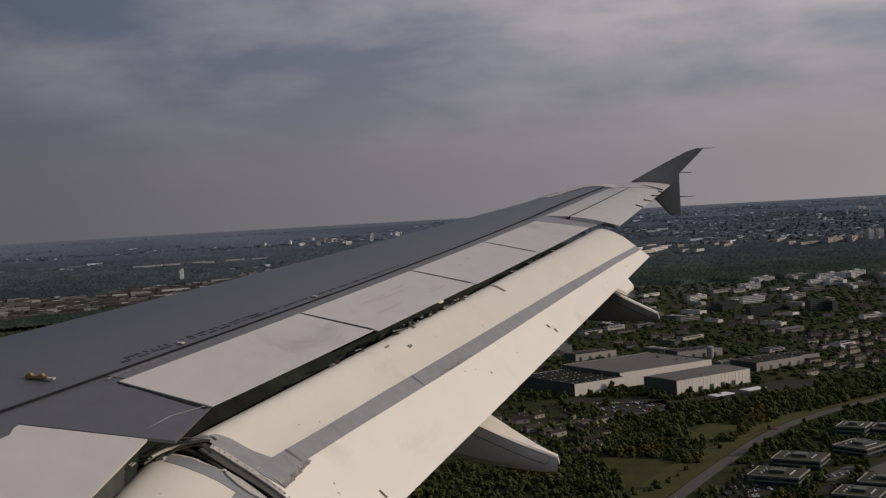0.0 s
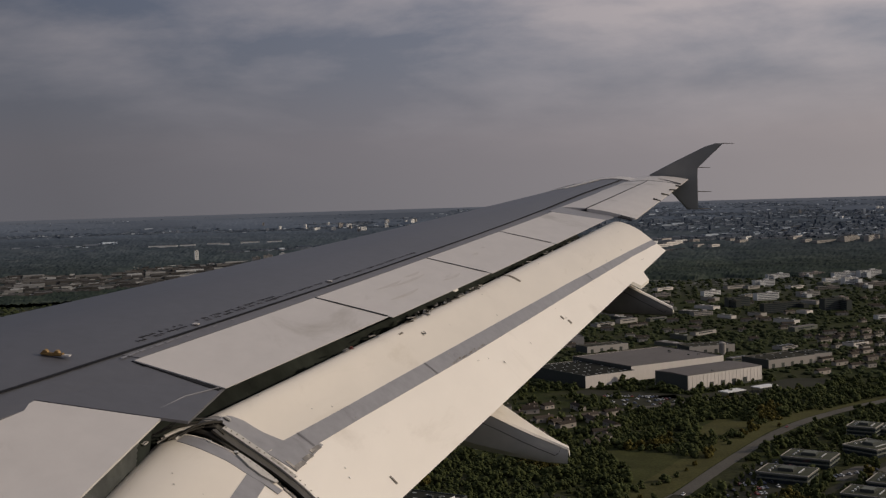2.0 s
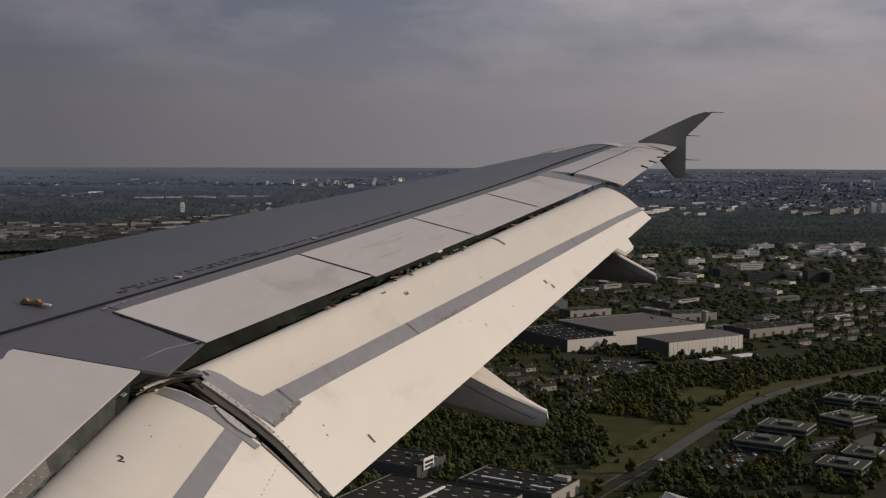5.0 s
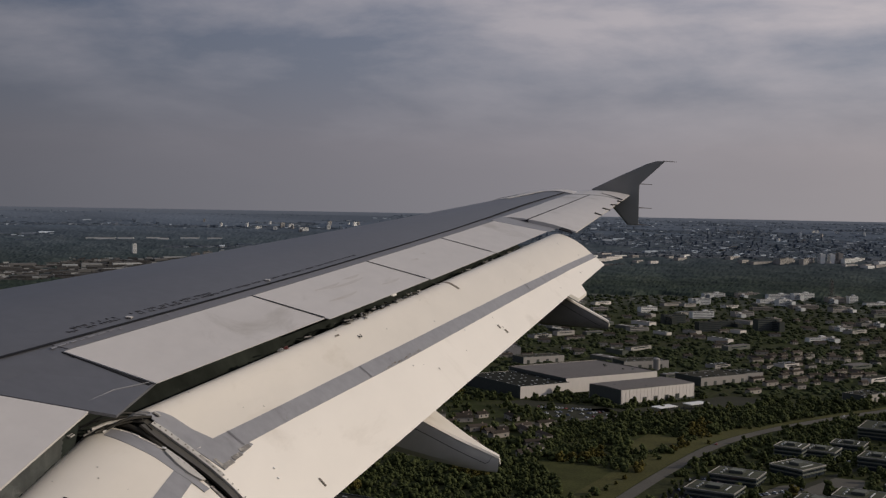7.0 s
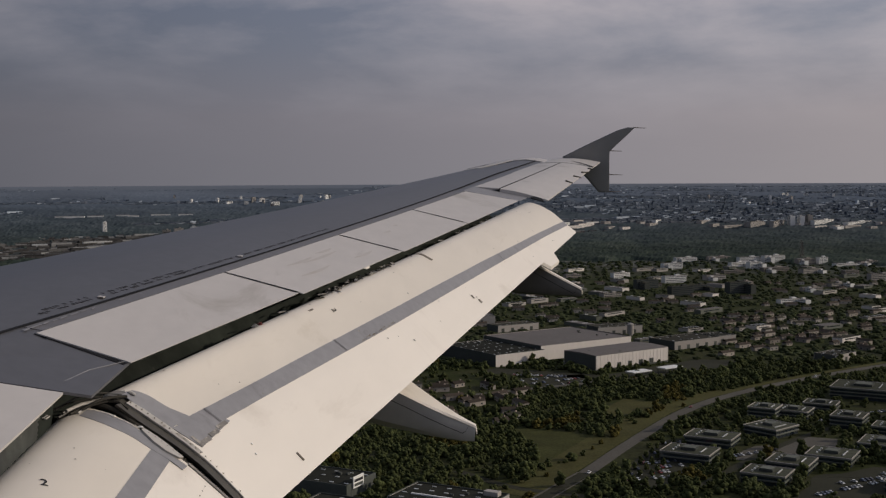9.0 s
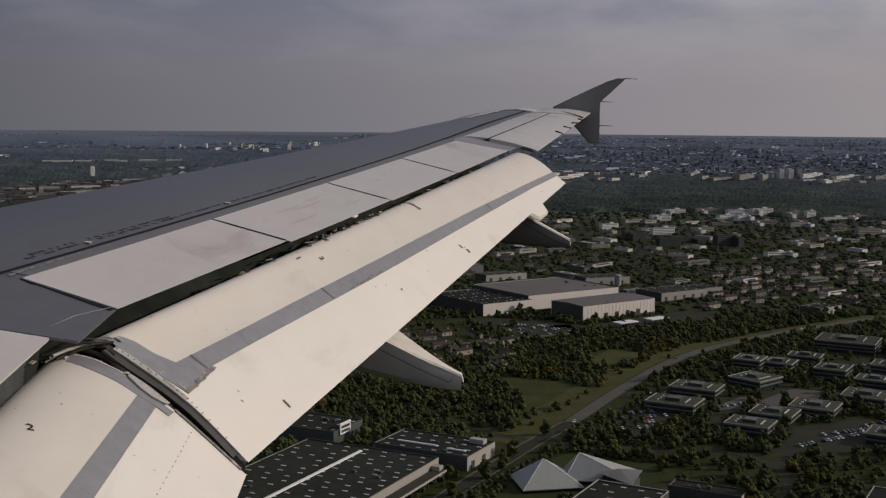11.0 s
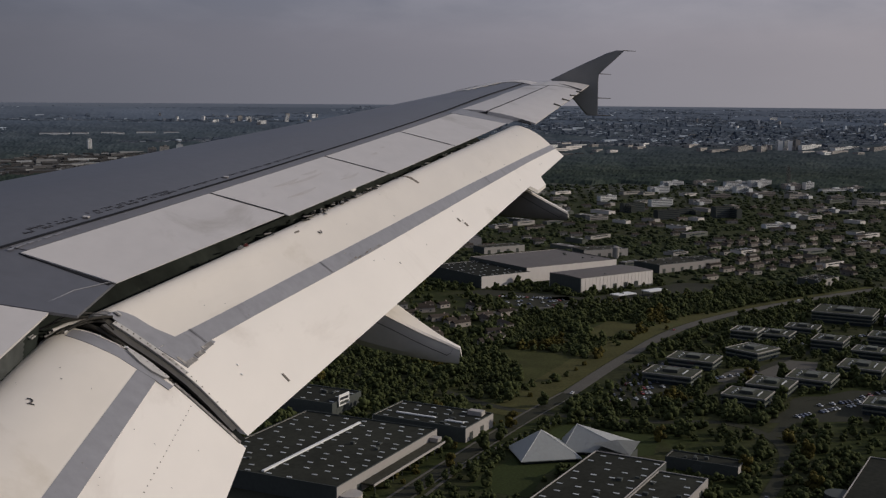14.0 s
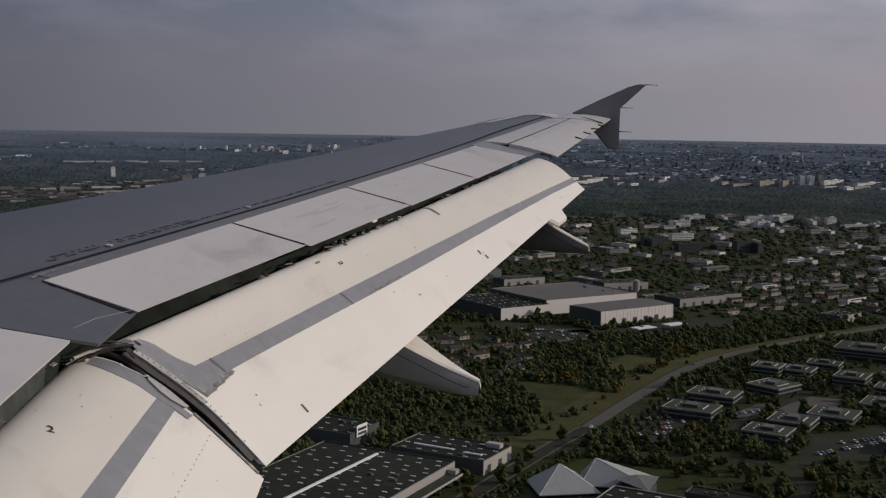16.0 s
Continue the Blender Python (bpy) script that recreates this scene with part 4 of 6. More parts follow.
part("joint_hood", bm, M["joint"], wing, "greasy hood over the flap joint", smooth=True)
for y in (6.375, 6.41, 6.44):
    part("hood_rib", tube([Vector((x, y, z + 0.10 * (y - 6.45) + 0.006)) for x, z in ((6.405, 0.255), (6.45, 0.287), (6.50, 0.307), (6.56, 0.337), (6.61, 0.338))], 0.005), M["rail" if y > 6.4 else "joint"], wing)
part("hood_cap", box(0.034, 0.028, 0.008, Matrix.Translation(flap_at(6.452, 0.222, 0.003)) @ Matrix.Rotation(radians(25), 4, "Y"), 0.005), M["rail"], wing, "worn beige cap of the hood")
rnd = random.Random(77)


def bay_at(y, g):                  # from under the inboard spoiler's edge to the flap's nose
    a = Vector((float(np.interp(y, (3.6, 4.3, 5.015, 5.57, 6.13), (6.30, 6.343, 6.386, 6.419, 6.452))) - 0.03, y, float(np.interp(y, (3.6, 4.3, 5.015, 5.57, 6.13), (0.0, 0.111, 0.222, 0.312, 0.398))) - 0.03))
    return a.lerp(iflap_at(y, -0.06, -0.004), g)


r = [[bay_at(y, g) - Vector((0, 0, 0.02 * math.sin(math.pi * g) + rnd.uniform(0, 0.004))) for g in np.linspace(0, 1, 7)] for y in np.linspace(3.6, 6.12, 60)]
bm = loft(r)
bmesh.ops.solidify(bm, geom=list(bm.faces), thickness=0.002)
part("inboard_bay", bm, M["bay_primer"], wing, "dark green primed bay before the inboard flap")
for y0, y1, ga, gb, mat in ((4.05, 6.08, 0.03, 0.97, "foil"), (5.00, 5.34, 0.08, 0.93, "bay_grey")):         # crumpled foil and a riveted plate in the inboard bay
    r = [[bay_at(y + (rnd.uniform(-0.008, 0.008) if mat == "foil" else 0), ga + (gb - ga) * g) + Vector((0, 0, rnd.uniform(-0.004, 0.008) if mat == "foil" else 0.014)) for g in np.linspace(0, 1, 6)] for y in np.linspace(y0, y1, 60 if mat == "foil" else 9)]
    bm = loft(r)
    bmesh.ops.solidify(bm, geom=list(bm.faces), thickness=0.001)
    part("bay_foil" if mat == "foil" else "bay_plate", bm, M[mat], wing, "crumpled grey-green foil in the flap bay" if mat == "foil" else "riveted grey plate in the flap bay")
for i in range(9):
    p = bay_at(5.02 + 0.036 * i, 0.25 + 0.5 * ((i * 5) % 9) / 9)
    part("rivet", rod(p + Vector((0, 0, 0.013)), p + Vector((0, 0, 0.016)), 0.006, 0.004, 6), M["rail"], wing)
for y, g in ((6.03, 0.45), (6.36, 0.10)):         # small plates with rows of dark marks
    p = bay_at(min(y, 6.12), g) + Vector((0.0 if y < 6.2 else 0.06, max(0.0, y - 6.12), 0.014))
    tag_ = part("bay_tag", box(0.030, 0.050, 0.004, Matrix.Translation(p) @ Matrix.Rotation(0.25, 4, "Y")), M["rail"], wing, "small pale plate in the bay")
    for k in range(3):
        part("plate_mark", box(0.004, 0.040, 0.001, Matrix.Translation(p) @ Matrix.Rotation(0.25, 4, "Y") @ Matrix.Translation((-0.009 + 0.009 * k, 0, 0.0042))), M["ink"], tag_)
for k in range(9):                                  # hoses and wires under the hood
    a_ = Vector((6.40 + 0.012 * k, 6.16 + 0.012 * k, 0.30 + rnd.uniform(-0.02, 0.02)))
    b_ = Vector((6.54 + 0.012 * k, 6.43 + rnd.uniform(-0.02, 0.03), 0.325 + rnd.uniform(-0.01, 0.02)))
    m_ = a_.lerp(b_, 0.5) + Vector((rnd.uniform(-0.02, 0.02), 0, rnd.uniform(0.0, 0.03)))
    part("hose", tube([a_, a_.lerp(m_, 0.6) + Vector((0, 0, 0.006)), m_, m_.lerp(b_, 0.5) + Vector((0, 0, 0.004)), b_], rnd.uniform(0.003, 0.007), 6), M[rnd.choice(("joint", "worn_brown", "rail", "foil"))], wing, smooth=True)

# the dark bay behind the spar, seen through the gap
r = []
for i in range(31):
    y = 3.4 + (13.0 - 3.4) * i / 30
    a = after(y, 0.45, -0.05)
    r.append([a, a + Vector((0.02, 0, -0.12)), a + Vector((0.10, 0, -0.20)), a + Vector((0.30, 0, -0.26))])
bm = loft(r)
bmesh.ops.solidify(bm, geom=list(bm.faces), thickness=0.006)
part("flap_bay", bm, M["bay_primer"], wing, "dark bay between spoilers and flap")
rnd = random.Random(5)
for i in range(26):
    y = 6.75 + (12.9 - 6.75) * i / 26 + rnd.uniform(-0.05, 0.05)
    p = after(y, 0.80 + rnd.uniform(0, 0.18), -0.16 - rnd.uniform(0, 0.04))
    part("bay_rib", box(0.08, 0.012, 0.025, Matrix.Translation(p)), M["metal"] if rnd.random() < 0.15 else M["cavity"], wing)
part("bay_pipe", rod(after(6.7, 0.92, -0.14), after(12.8, 0.92, -0.14), 0.014), M["cavity"], wing)
for y, mat in ((7.69, "red"), (7.64, "rail"), (7.62, "metal"), (9.25, "white"), (9.5, "metal"), (9.0, "metal"), (11.75, "seal")):
    part("actuator", box(0.03, 0.03, 0.018, Matrix.Translation(after(y, 1.13 if y < 7.7 else 1.06, -0.05 if y < 7.7 else -0.085)), 0.008), M[mat], wing)
for i in range(130):               # pipes, clips and flaking primer nearer to the opening
    y = rnd.choice((rnd.uniform(8.5, 9.6), rnd.uniform(8.5, 9.6), rnd.uniform(10.9, 12.9), rnd.uniform(7.9, 12.9)))
    part("bay_clip", box(rnd.uniform(0.006, 0.016), rnd.uniform(0.03, 0.12), 0.007, Matrix.Translation(after(y, rnd.uniform(1.11, 1.19), -rnd.uniform(0.016, 0.042))) @ Matrix.Rotation(rnd.uniform(-.5, .5), 4, "Z"), 0.004), M[rnd.choice(("rail", "scuff", "metal", "joint", "joint", "scuff"))], wing)


def fairing(line, label, side):
    """A flap track fairing: a canoe with flat white upper cap and rounded lower edges. line: x, cap height, keel height, near side, far side."""
    def at(f, k):
        return float(np.interp(f, np.linspace(0, 1, len(line)), [p[k] for p in line]))

    def ring(f):
        x, zt, zb, w, y = at(f, 0), at(f, 1), at(f, 2), (at(f, 4) - at(f, 3)) / 2, (at(f, 3) + at(f, 4)) / 2
        h = zt - zb
        c = min(0.030, 0.4 * h, 0.8 * w)
        out = [(w - 0.3 * c, zt - 0.3 * c), (w, zt - c), (w, zb + 0.45 * h), (w * 0.95, zb + 0.22 * h), (w * 0.80, zb + 0.08 * h), (w * 0.45, zb + 0.02 * h)]
        return x, w, zt, [Vector((x, y + s_, z_)) for s_, z_ in out] + [Vector((x, y, zb))] + [Vector((x, y - s_, z_)) for s_, z_ in out[::-1]], y

    fs = list(np.linspace(0, 1, 15))
    fa = part("flap_track_fairing", loft([ring(f)[3] for f in fs], closed=True, caps=True), M[side], wing, label, smooth=True)
    cap = []
    for f in np.linspace(0.35, 1.0, 10):
        x, w, zt, _, y = ring(f)
        cap.append([Vector((x, y + w * a_, zt + b_)) for a_, b_ in ((-1.0, -0.012), (-0.9, 0.003), (0.0, 0.010), (0.9, 0.003), (1.0, -0.012))])
    x, w, zt, _, y = ring(1.0)
    cap.append([Vector((x + 0.012, y + w * a_, zt + b_)) for a_, b_ in ((-0.9, -0.05), (-0.8, -0.035), (0.0, -0.03), (0.8, -0.035), (0.9, -0.05))])
    bm = loft(cap)
    bmesh.ops.solidify(bm, geom=list(bm.faces), thickness=0.004)
    part("fairing_cap", bm, M["flap_white"], fa, "white upper cap", smooth=True)
    edge = [(f, 0.078) for f in (0.40, 0.55, 0.70, 0.80, 0.86, 0.90)] + [(0.925, 0.055), (0.94, 0.02)]
    seam = loft([[Vector((ring(f)[0], ring(f)[4] - ring(f)[1] - 0.002, ring(f)[2] - d - e_)) for f, d in edge] for e_ in (0.0, 0.004)])
    part("panel_seam", seam, M["seal"], fa)
    return fa


# sides take darker colours in place of the flap's shade
fairing([(6.3, 0.30, 0.20, 9.0, 9.2), (6.7, 0.29, 0.0, 8.92, 9.4), (7.2, 0.18, -0.17, 8.90, 9.55), (7.6, 0.035, -0.29, 8.90, 9.55), (7.79, -0.035, -0.312, 8.905, 9.49), (7.875, -0.069, -0.318, 8.90, 9.40), (8.04, -0.132, -0.324, 8.89, 9.19),
         (8.18, -0.177, -0.326, 8.895, 9.0), (8.285, -0.216, -0.322, 8.90, 8.965)], "white flap track fairing below the flap", "fairing_pale")
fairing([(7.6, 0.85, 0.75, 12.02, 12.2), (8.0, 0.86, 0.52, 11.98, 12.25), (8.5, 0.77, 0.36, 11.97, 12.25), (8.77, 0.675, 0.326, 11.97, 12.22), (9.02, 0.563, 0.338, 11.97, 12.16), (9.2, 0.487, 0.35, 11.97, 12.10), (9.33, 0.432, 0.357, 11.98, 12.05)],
        "white-capped flap track fairing, its side coloured dark for shade", "shade_grey")
fairing([(4.6, -0.2, -0.3, 4.64, 4.76), (5.4, -0.08, -0.55, 4.55, 4.85), (6.2, -0.12, -0.58, 4.55, 4.85), (6.9, -0.35, -0.45, 4.58, 4.82)], "white flap track fairing, its side coloured darker for shade", "fairing_shaded")
def past(y, v):                    # the flap's slope carried on past its edge
    a, b_ = flap_at(y, 0.8), flap_at(y, 1.0)
    return b_ + (b_ - a) * (v - 1) / 0.2


part("flap_bracket", slab([past(11.66, 0.985), past(12.10, 0.985), past(12.02, 1.085), past(11.74, 1.075)], 0.03), M["flap_white"], wing, "white bracket at the flap's edge")

# the yellow escape-rope hook and the stencilled lines
hp = skin(6.53, 0.876, 0.004)
hk = part("rope_hook", box(0.105, 0.030, 0.014, Matrix.Translation(hp), 0.005), M["hook"], wing, "yellow rope attachment hook")
for dx in (-0.032, 0.020):
    bm = bmesh.new()
    bmesh.ops.create_cone(bm, cap_ends=True, segments=14, radius1=0.015, radius2=0.012, depth=0.020, matrix=Matrix.Translation(hp + Vector((dx, 0, 0.012))) @ Matrix.Rotation(radians(90), 4, "X"))
    part("hook_ear", bm, M["hook"], hk)
part("hook_foot", box(0.035, 0.03, 0.006, Matrix.Translation(hp + Vector((0.062, 0, 0.002)))), M["wing_white"], hk)
rnd = random.Random(11)
for u, y, end in ((-1.28, 7.00, 8.15), (-0.92, 6.93, 8.05), (-1.00, 8.22, 9.9)):
    while y < end:                  # worn rows of small letters, read no longer
        for k in range(rnd.randint(2, 7)):
            if rnd.random() < 0.92 and not 7.33 < y < 7.43:
                h, sl = rnd.uniform(0.16, 0.26), rnd.uniform(-0.004, 0.004)
                a = u + rnd.uniform(-0.03, 0.03)
                bm = loft([[by_seam(yy + sl * q, a + h * q, 0.002) for q in (0, 1)] for yy in (y, y + rnd.uniform(0.006, 0.012))])
                bmesh.ops.solidify(bm, geom=list(bm.faces), thickness=0.001)
                part("stencil_bar", bm, M["ink"], wing)
            y += rnd.uniform(0.022, 0.029)
        y += 0.03
for yy in (7.37, 8.75):
    part("skin_fastener", box(0.035, 0.05, 0.006, Matrix.Translation(skin(yy, 0.93, 0.0)), 0.003), M["wing_white"], wing)

# ================= the ground =================
GZ, R0, RMAX = -190.0, 2600.0, 4750.0


def far(x, y, z=0.0):
    """Beyond R0 the land rises gently towards the horizon, and what stands on it shrinks in step."""
    r = math.hypot(x, y)
    if r <= R0:
        return Vector((x, y, GZ + z)), 1.0
    k = (RMAX - (RMAX - R0) * R0 / r) / r
    return Vector((x * k, y * k, (GZ + z) * k)), k


def ground():
    rs = [0, 120, 260, 400, 520, 660, 820, 1000, 1200, 1450, 1750, 2100, 2400, 2600, 2800, 3050, 3350, 3700, 4200, 4800, 5600, 6600, 8000, 10000, 13000, 17000, 24000]
    n = 144
    verts, tris = [far(0, 0)[0]], []
    for i, r in enumerate(rs[1:]):
        for j in range(n):
            a = 2 * math.pi * j / n
            verts.append(far(r * math.cos(a), r * math.sin(a))[0])
    for j in range(n):
        tris.append((0, 1 + j, 1 + (j + 1) % n))
    for i in range(len(rs) - 2):
        for j in range(n):
            a, b = 1 + i * n + j, 1 + i * n + (j + 1) % n
            tris += [(a, a + n, b + n), (a, b + n, b)]
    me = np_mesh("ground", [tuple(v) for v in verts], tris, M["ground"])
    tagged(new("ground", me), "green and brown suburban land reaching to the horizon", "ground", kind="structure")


ground()

BLOCKED = []            # (polygon) where no tree or house may stand


def inside(x, y, poly):
    c = False
    for (x0, y0), (x1, y1) in zip(poly, poly[1:] + poly[:1]):
        if (y0 > y) != (y1 > y) and x < (x1 - x0) * (y - y0) / (y1 - y0) + x0:
            c = not c
    return c


def free(x, y, margin=0.0):
    for poly, (a, b, c, d) in BLOCKED:
        if a - margin < x < b + margin and c - margin < y < d + margin:
            if margin and any(inside(x + dx, y + dy, poly) for dx, dy in ((margin, 0), (-margin, 0), (0, margin), (0, -margin))):
                return False
            if inside(x, y, poly):
                return False
    return True


def block(poly):
    poly = [tuple(p[:2]) for p in poly]
    BLOCKED.append((poly, (min(p[0] for p in poly), max(p[0] for p in poly), min(p[1] for p in poly), max(p[1] for p in poly))))


def ribbon(pts, width, z, offset=0.0):
    """A strip along a line of points, smoothed."""
    P = [Vector((x, y, 0)) for x, y in pts]
    for _ in range(2):
        Q = [P[0]]
        for a, b in zip(P, P[1:]):
            Q += [a.lerp(b, 0.25), a.lerp(b, 0.75)]
        P = Q + [P[-1]]
    rows_ = []
    for i, p in enumerate(P):
        d = (P[min(i + 1, len(P) - 1)] - P[max(i - 1, 0)]).normalized()
        n = Vector((-d.y, d.x, 0))
        rows_.append([p + n * (offset - width / 2) + Vector((0, 0, GZ + z)), p + n * (offset + width / 2) + Vector((0, 0, GZ + z))])
    return rows_


def road(name, pts, width, z, mat, label, category="road", offset=0.0, stop=True):
    rows_ = ribbon(pts, width, z, offset)
    bm = loft(rows_)
    bmesh.ops.solidify(bm, geom=list(bm.faces), thickness=0.08)
    ob = tagged(part(name, bm, mat), label, category, kind="structure")
    if stop:
        block([r[0] for r in rows_] + [r[1] for r in reversed(rows_)])
    return ob


def sheet(name, poly, z, mat, label, category, stop=True):
    bm = slab([(x, y, GZ + z) for x, y in poly], 0.10)
    if stop:
        block(poly)
    return tagged(part(name, bm, mat), label, category, kind="structure")


ROAD = [(-60, 400), (-30, 470), (3, 537), (20, 571), (77, 678), (112, 736), (157, 823), (225, 943), (292, 1015), (375, 1082), (485, 1158), (640, 1240), (900, 1330)]
block([r[0] for r in ribbon(ROAD, 17, 0, -2.0)] + [r[1] for r in reversed(ribbon(ROAD, 17, 0, -2.0))])
road("road", ROAD[:6], 7.5, 0.10, M["asphalt"], "dark asphalt road between pale kerbs")
road("road", ROAD[5:], 10.0, 0.11, M["road"], "two-lane grey asphalt road curving past the woods")
road("footpath", ROAD[:6], 1.6, 0.12, M["road"], "pale footpath along the road", "path", offset=5.2)
road("footpath", ROAD[:6], 1.2, 0.12, M["road"], "pale footpath along the road", "path", offset=-5.0)
road("verge", ROAD[4:9], 26.0, 0.05, M["meadow"], "broad strip of yellowing scrub grass beside the road", "verge", offset=20, stop=False)
road("verge", ROAD[4:8], 9.0, 0.06, M["meadow"], "yellowish grass verge beside the road", "verge", offset=10.5)
road("verge", ROAD[7:11], 7.0, 0.06, M["meadow"], "yellowish grass verge beside the road", "verge", offset=9.5)
road("pavement", [(-20, 470), (11, 530), (44, 604), (93, 668)], 1.8, 0.12, M["road"], "pale footpath beside the road", "pavement")
road("side_road", [(30, 745), (62, 702), (88, 690), (118, 676), (160, 668), (196, 672), (216, 640), (212, 600), (186, 548), (150, 480)], 7.0, 0.08, M["asphalt"], "grey access road between the trees")
road("side_road", [(216, 640), (246, 690), (258, 730), (300, 716), (380, 700)], 8.0, 0.07, M["asphalt"], "grey access road between the trees")
road("side_road", [(176, 700), (250, 800), (330, 880), (420, 930), (560, 960)], 6.0, 0.06, M["asphalt"], "grey access road between the trees")
road("motorway_slip", [(-180, 900), (-40, 960), (60, 1010), (160, 1060), (300, 1130)], 7.0, 0.05, M["road"], "grey road behind the houses")
sheet("lawn", [(36, 552), (66, 540), (78, 575), (104, 598), (140, 606), (150, 640), (100, 664), (92, 656)], 0.05, M["grass"], "dark green mown lawn", "lawn")
sheet("meadow", [(76, 872), (108, 862), (140, 838), (124, 800), (112, 776), (84, 756), (88, 800)], 0.06, M["slope"], "open olive slope among the trees", "meadow")
sheet("meadow", [(150, 905), (185, 925), (205, 965), (180, 985), (160, 950)], 0.05, M["meadow"], "yellowish rough meadow", "meadow")
sheet("yard", [(214, 770), (232, 762), (252, 780), (276, 786), (296, 800), (306, 826), (286, 834), (266, 812), (240, 806), (228, 792)], 0.04, M["road"], "grey paved court among the offices", "yard")
sheet("car_park", [(128, 716), (150, 694), (178, 740), (186, 776), (206, 838), (180, 826), (150, 770)], 0.045, M["asphalt"], "dark asphalt car park in rows", "car park")
sheet("car_park", [(220, 668), (300, 672), (330, 740), (300, 745), (262, 722), (236, 690)], 0.045, M["asphalt"], "dark asphalt car park", "car park")
sheet("yard", [(-130, 560), (-110, 500), (-30, 470), (-8, 520), (-25, 529), (-100, 572)], 0.045, M["asphalt"], "dark asphalt delivery yard", "yard")
sheet("car_park", [(92, 1072), (124, 1030), (182, 1058), (160, 1106), (96, 1084)], 0.045, M["asphalt"], "asphalt car park beside the hall", "car park")
sheet("yard", [(60, 1120), (170, 1080), (300, 1130), (330, 1180), (290, 1190), (180, 1100), (80, 1146)], 0.045, M["asphalt"], "asphalt yard of the large hall", "yard")

# ================= buildings =================
def placed(name, x, y, ang, label, category, group="", z=0.0):
    e = tagged(new(name), label, category, group)
    e.matrix_basis = Matrix.Translation((x, y, GZ + z)) @ Matrix.Rotation(radians(ang), 4, "Z")
    return e


def rect(x, y, ang, l, w, grow=2.0):
    c, s = math.cos(radians(ang)), math.sin(radians(ang))
    return [(x + c * a - s * b, y + s * a + c * b) for a, b in
            ((-l / 2 - grow, -w / 2 - grow), (l / 2 + grow, -w / 2 - grow), (l / 2 + grow, w / 2 + grow), (-l / 2 - grow, w / 2 + grow))]


T = Matrix.Translation


def parapet(l, w, h, t=0.5, up=0.7):
    """Four upstands round a flat roof, butted end to end."""
    bm = bmesh.new()
    for sx, sy, x, y in ((l, t, 0, w / 2 - t / 2), (l, t, 0, -w / 2 + t / 2), (t, w - 2 * t, l / 2 - t / 2, 0), (t, w - 2 * t, -l / 2 + t / 2, 0)):
        add_box(bm, sx, sy, up, T((x, y, h)))
    return bm


def warehouse(x, y, ang, l, w, h, label, wall="wall_pale", end="wall_pale", roof="roof_dark", lights=(0, 0), strip=None, trim="wall_grey", group="warehouses", bars=0, seed=1, doors=True):
    """A large flat-roofed shed: its long axis runs along ang."""
    block(rect(x, y, ang, l, w))
    e = placed("warehouse", x, y, ang, label, "warehouse", group)
    t = 0.4
    # where wall and end differ, the dark grey puts shade into the colour
    part("wall", box(l, t, h, T((0, -w / 2 + t / 2, 0))), M[wall], e)
    part("wall", box(l, t, h, T((0, w / 2 - t / 2, 0))), M[wall], e)
    part("wall", box(t, w - 2 * t, h, T((-l / 2 + t / 2, 0, 0))), M[end], e)
    part("wall", box(t, w - 2 * t, h, T((l / 2 - t / 2, 0, 0))), M[end], e)
    part("roof", box(l - 2 * t, w - 2 * t, 0.4, T((0, 0, h - 0.7))), M[roof], e)
    part("parapet", parapet(l, w, h, 0.5, 0.35), M[trim], e)
    rnd = random.Random(seed)
    nx, ny = lights
    if nx:
        proto = bpy.data.meshes.new("skylight")
        bm = box(1.1, 3.0, 0.22, bevel=0.06)
        bm.to_mesh(proto)
        bm.free()
        proto.materials.append(M["skylight"])
        for i in range(nx):
            for j in range(ny):
                if rnd.random() < 0.94:
                    shared("skylight", proto, e, T((-l / 2 + l * (i + 0.5) / nx + rnd.uniform(-0.4, 0.4), -w / 2 + w * (j + 0.5) / ny + (1.5 if i % 2 else -1.5), h - 0.31)))
    if strip:
        a, b, yy = strip
        part("ridge_light", box(b - a, 1.8, 0.9, T(((a + b) / 2, yy, h - 0.31)), 0.2), M["white"], e, "long white roof light")
    for i in range(bars):
        part("ridge_light", box(9, 1.2, 0.6, T((-l / 2 + l * (i + 0.5) / bars, (-1) ** i * w * 0.12, h - 0.31)), 0.15), M["skylight"], e)
    for i in range(4):
        part("vent", box(rnd.uniform(1.2, 3), rnd.uniform(1.2, 3), rnd.uniform(0.8, 1.6), T((rnd.uniform(-0.4, 0.4) * l, rnd.uniform(-0.4, 0.4) * w, h - 0.31)), 0.1), M["wall_grey"], e)
    # loading doors and a row of high windows on the long sides
    for sy in (-1, 1):
        for i in range(int(l / 14) * doors):
            part("door", box(4.2, 0.16, min(4.5, h - 2), T((-l / 2 + 7 + i * 14, sy * (w / 2 + 0.06), 0.02))), M["wall_grey"], e)
    for i in range(int(w / 12)):
        part("window", box(0.14, 5.0, 1.1, T((l / 2 + 0.05, -w / 2 + 6 + i * 12, h - 3.2))), M["glass"], e)
    return e


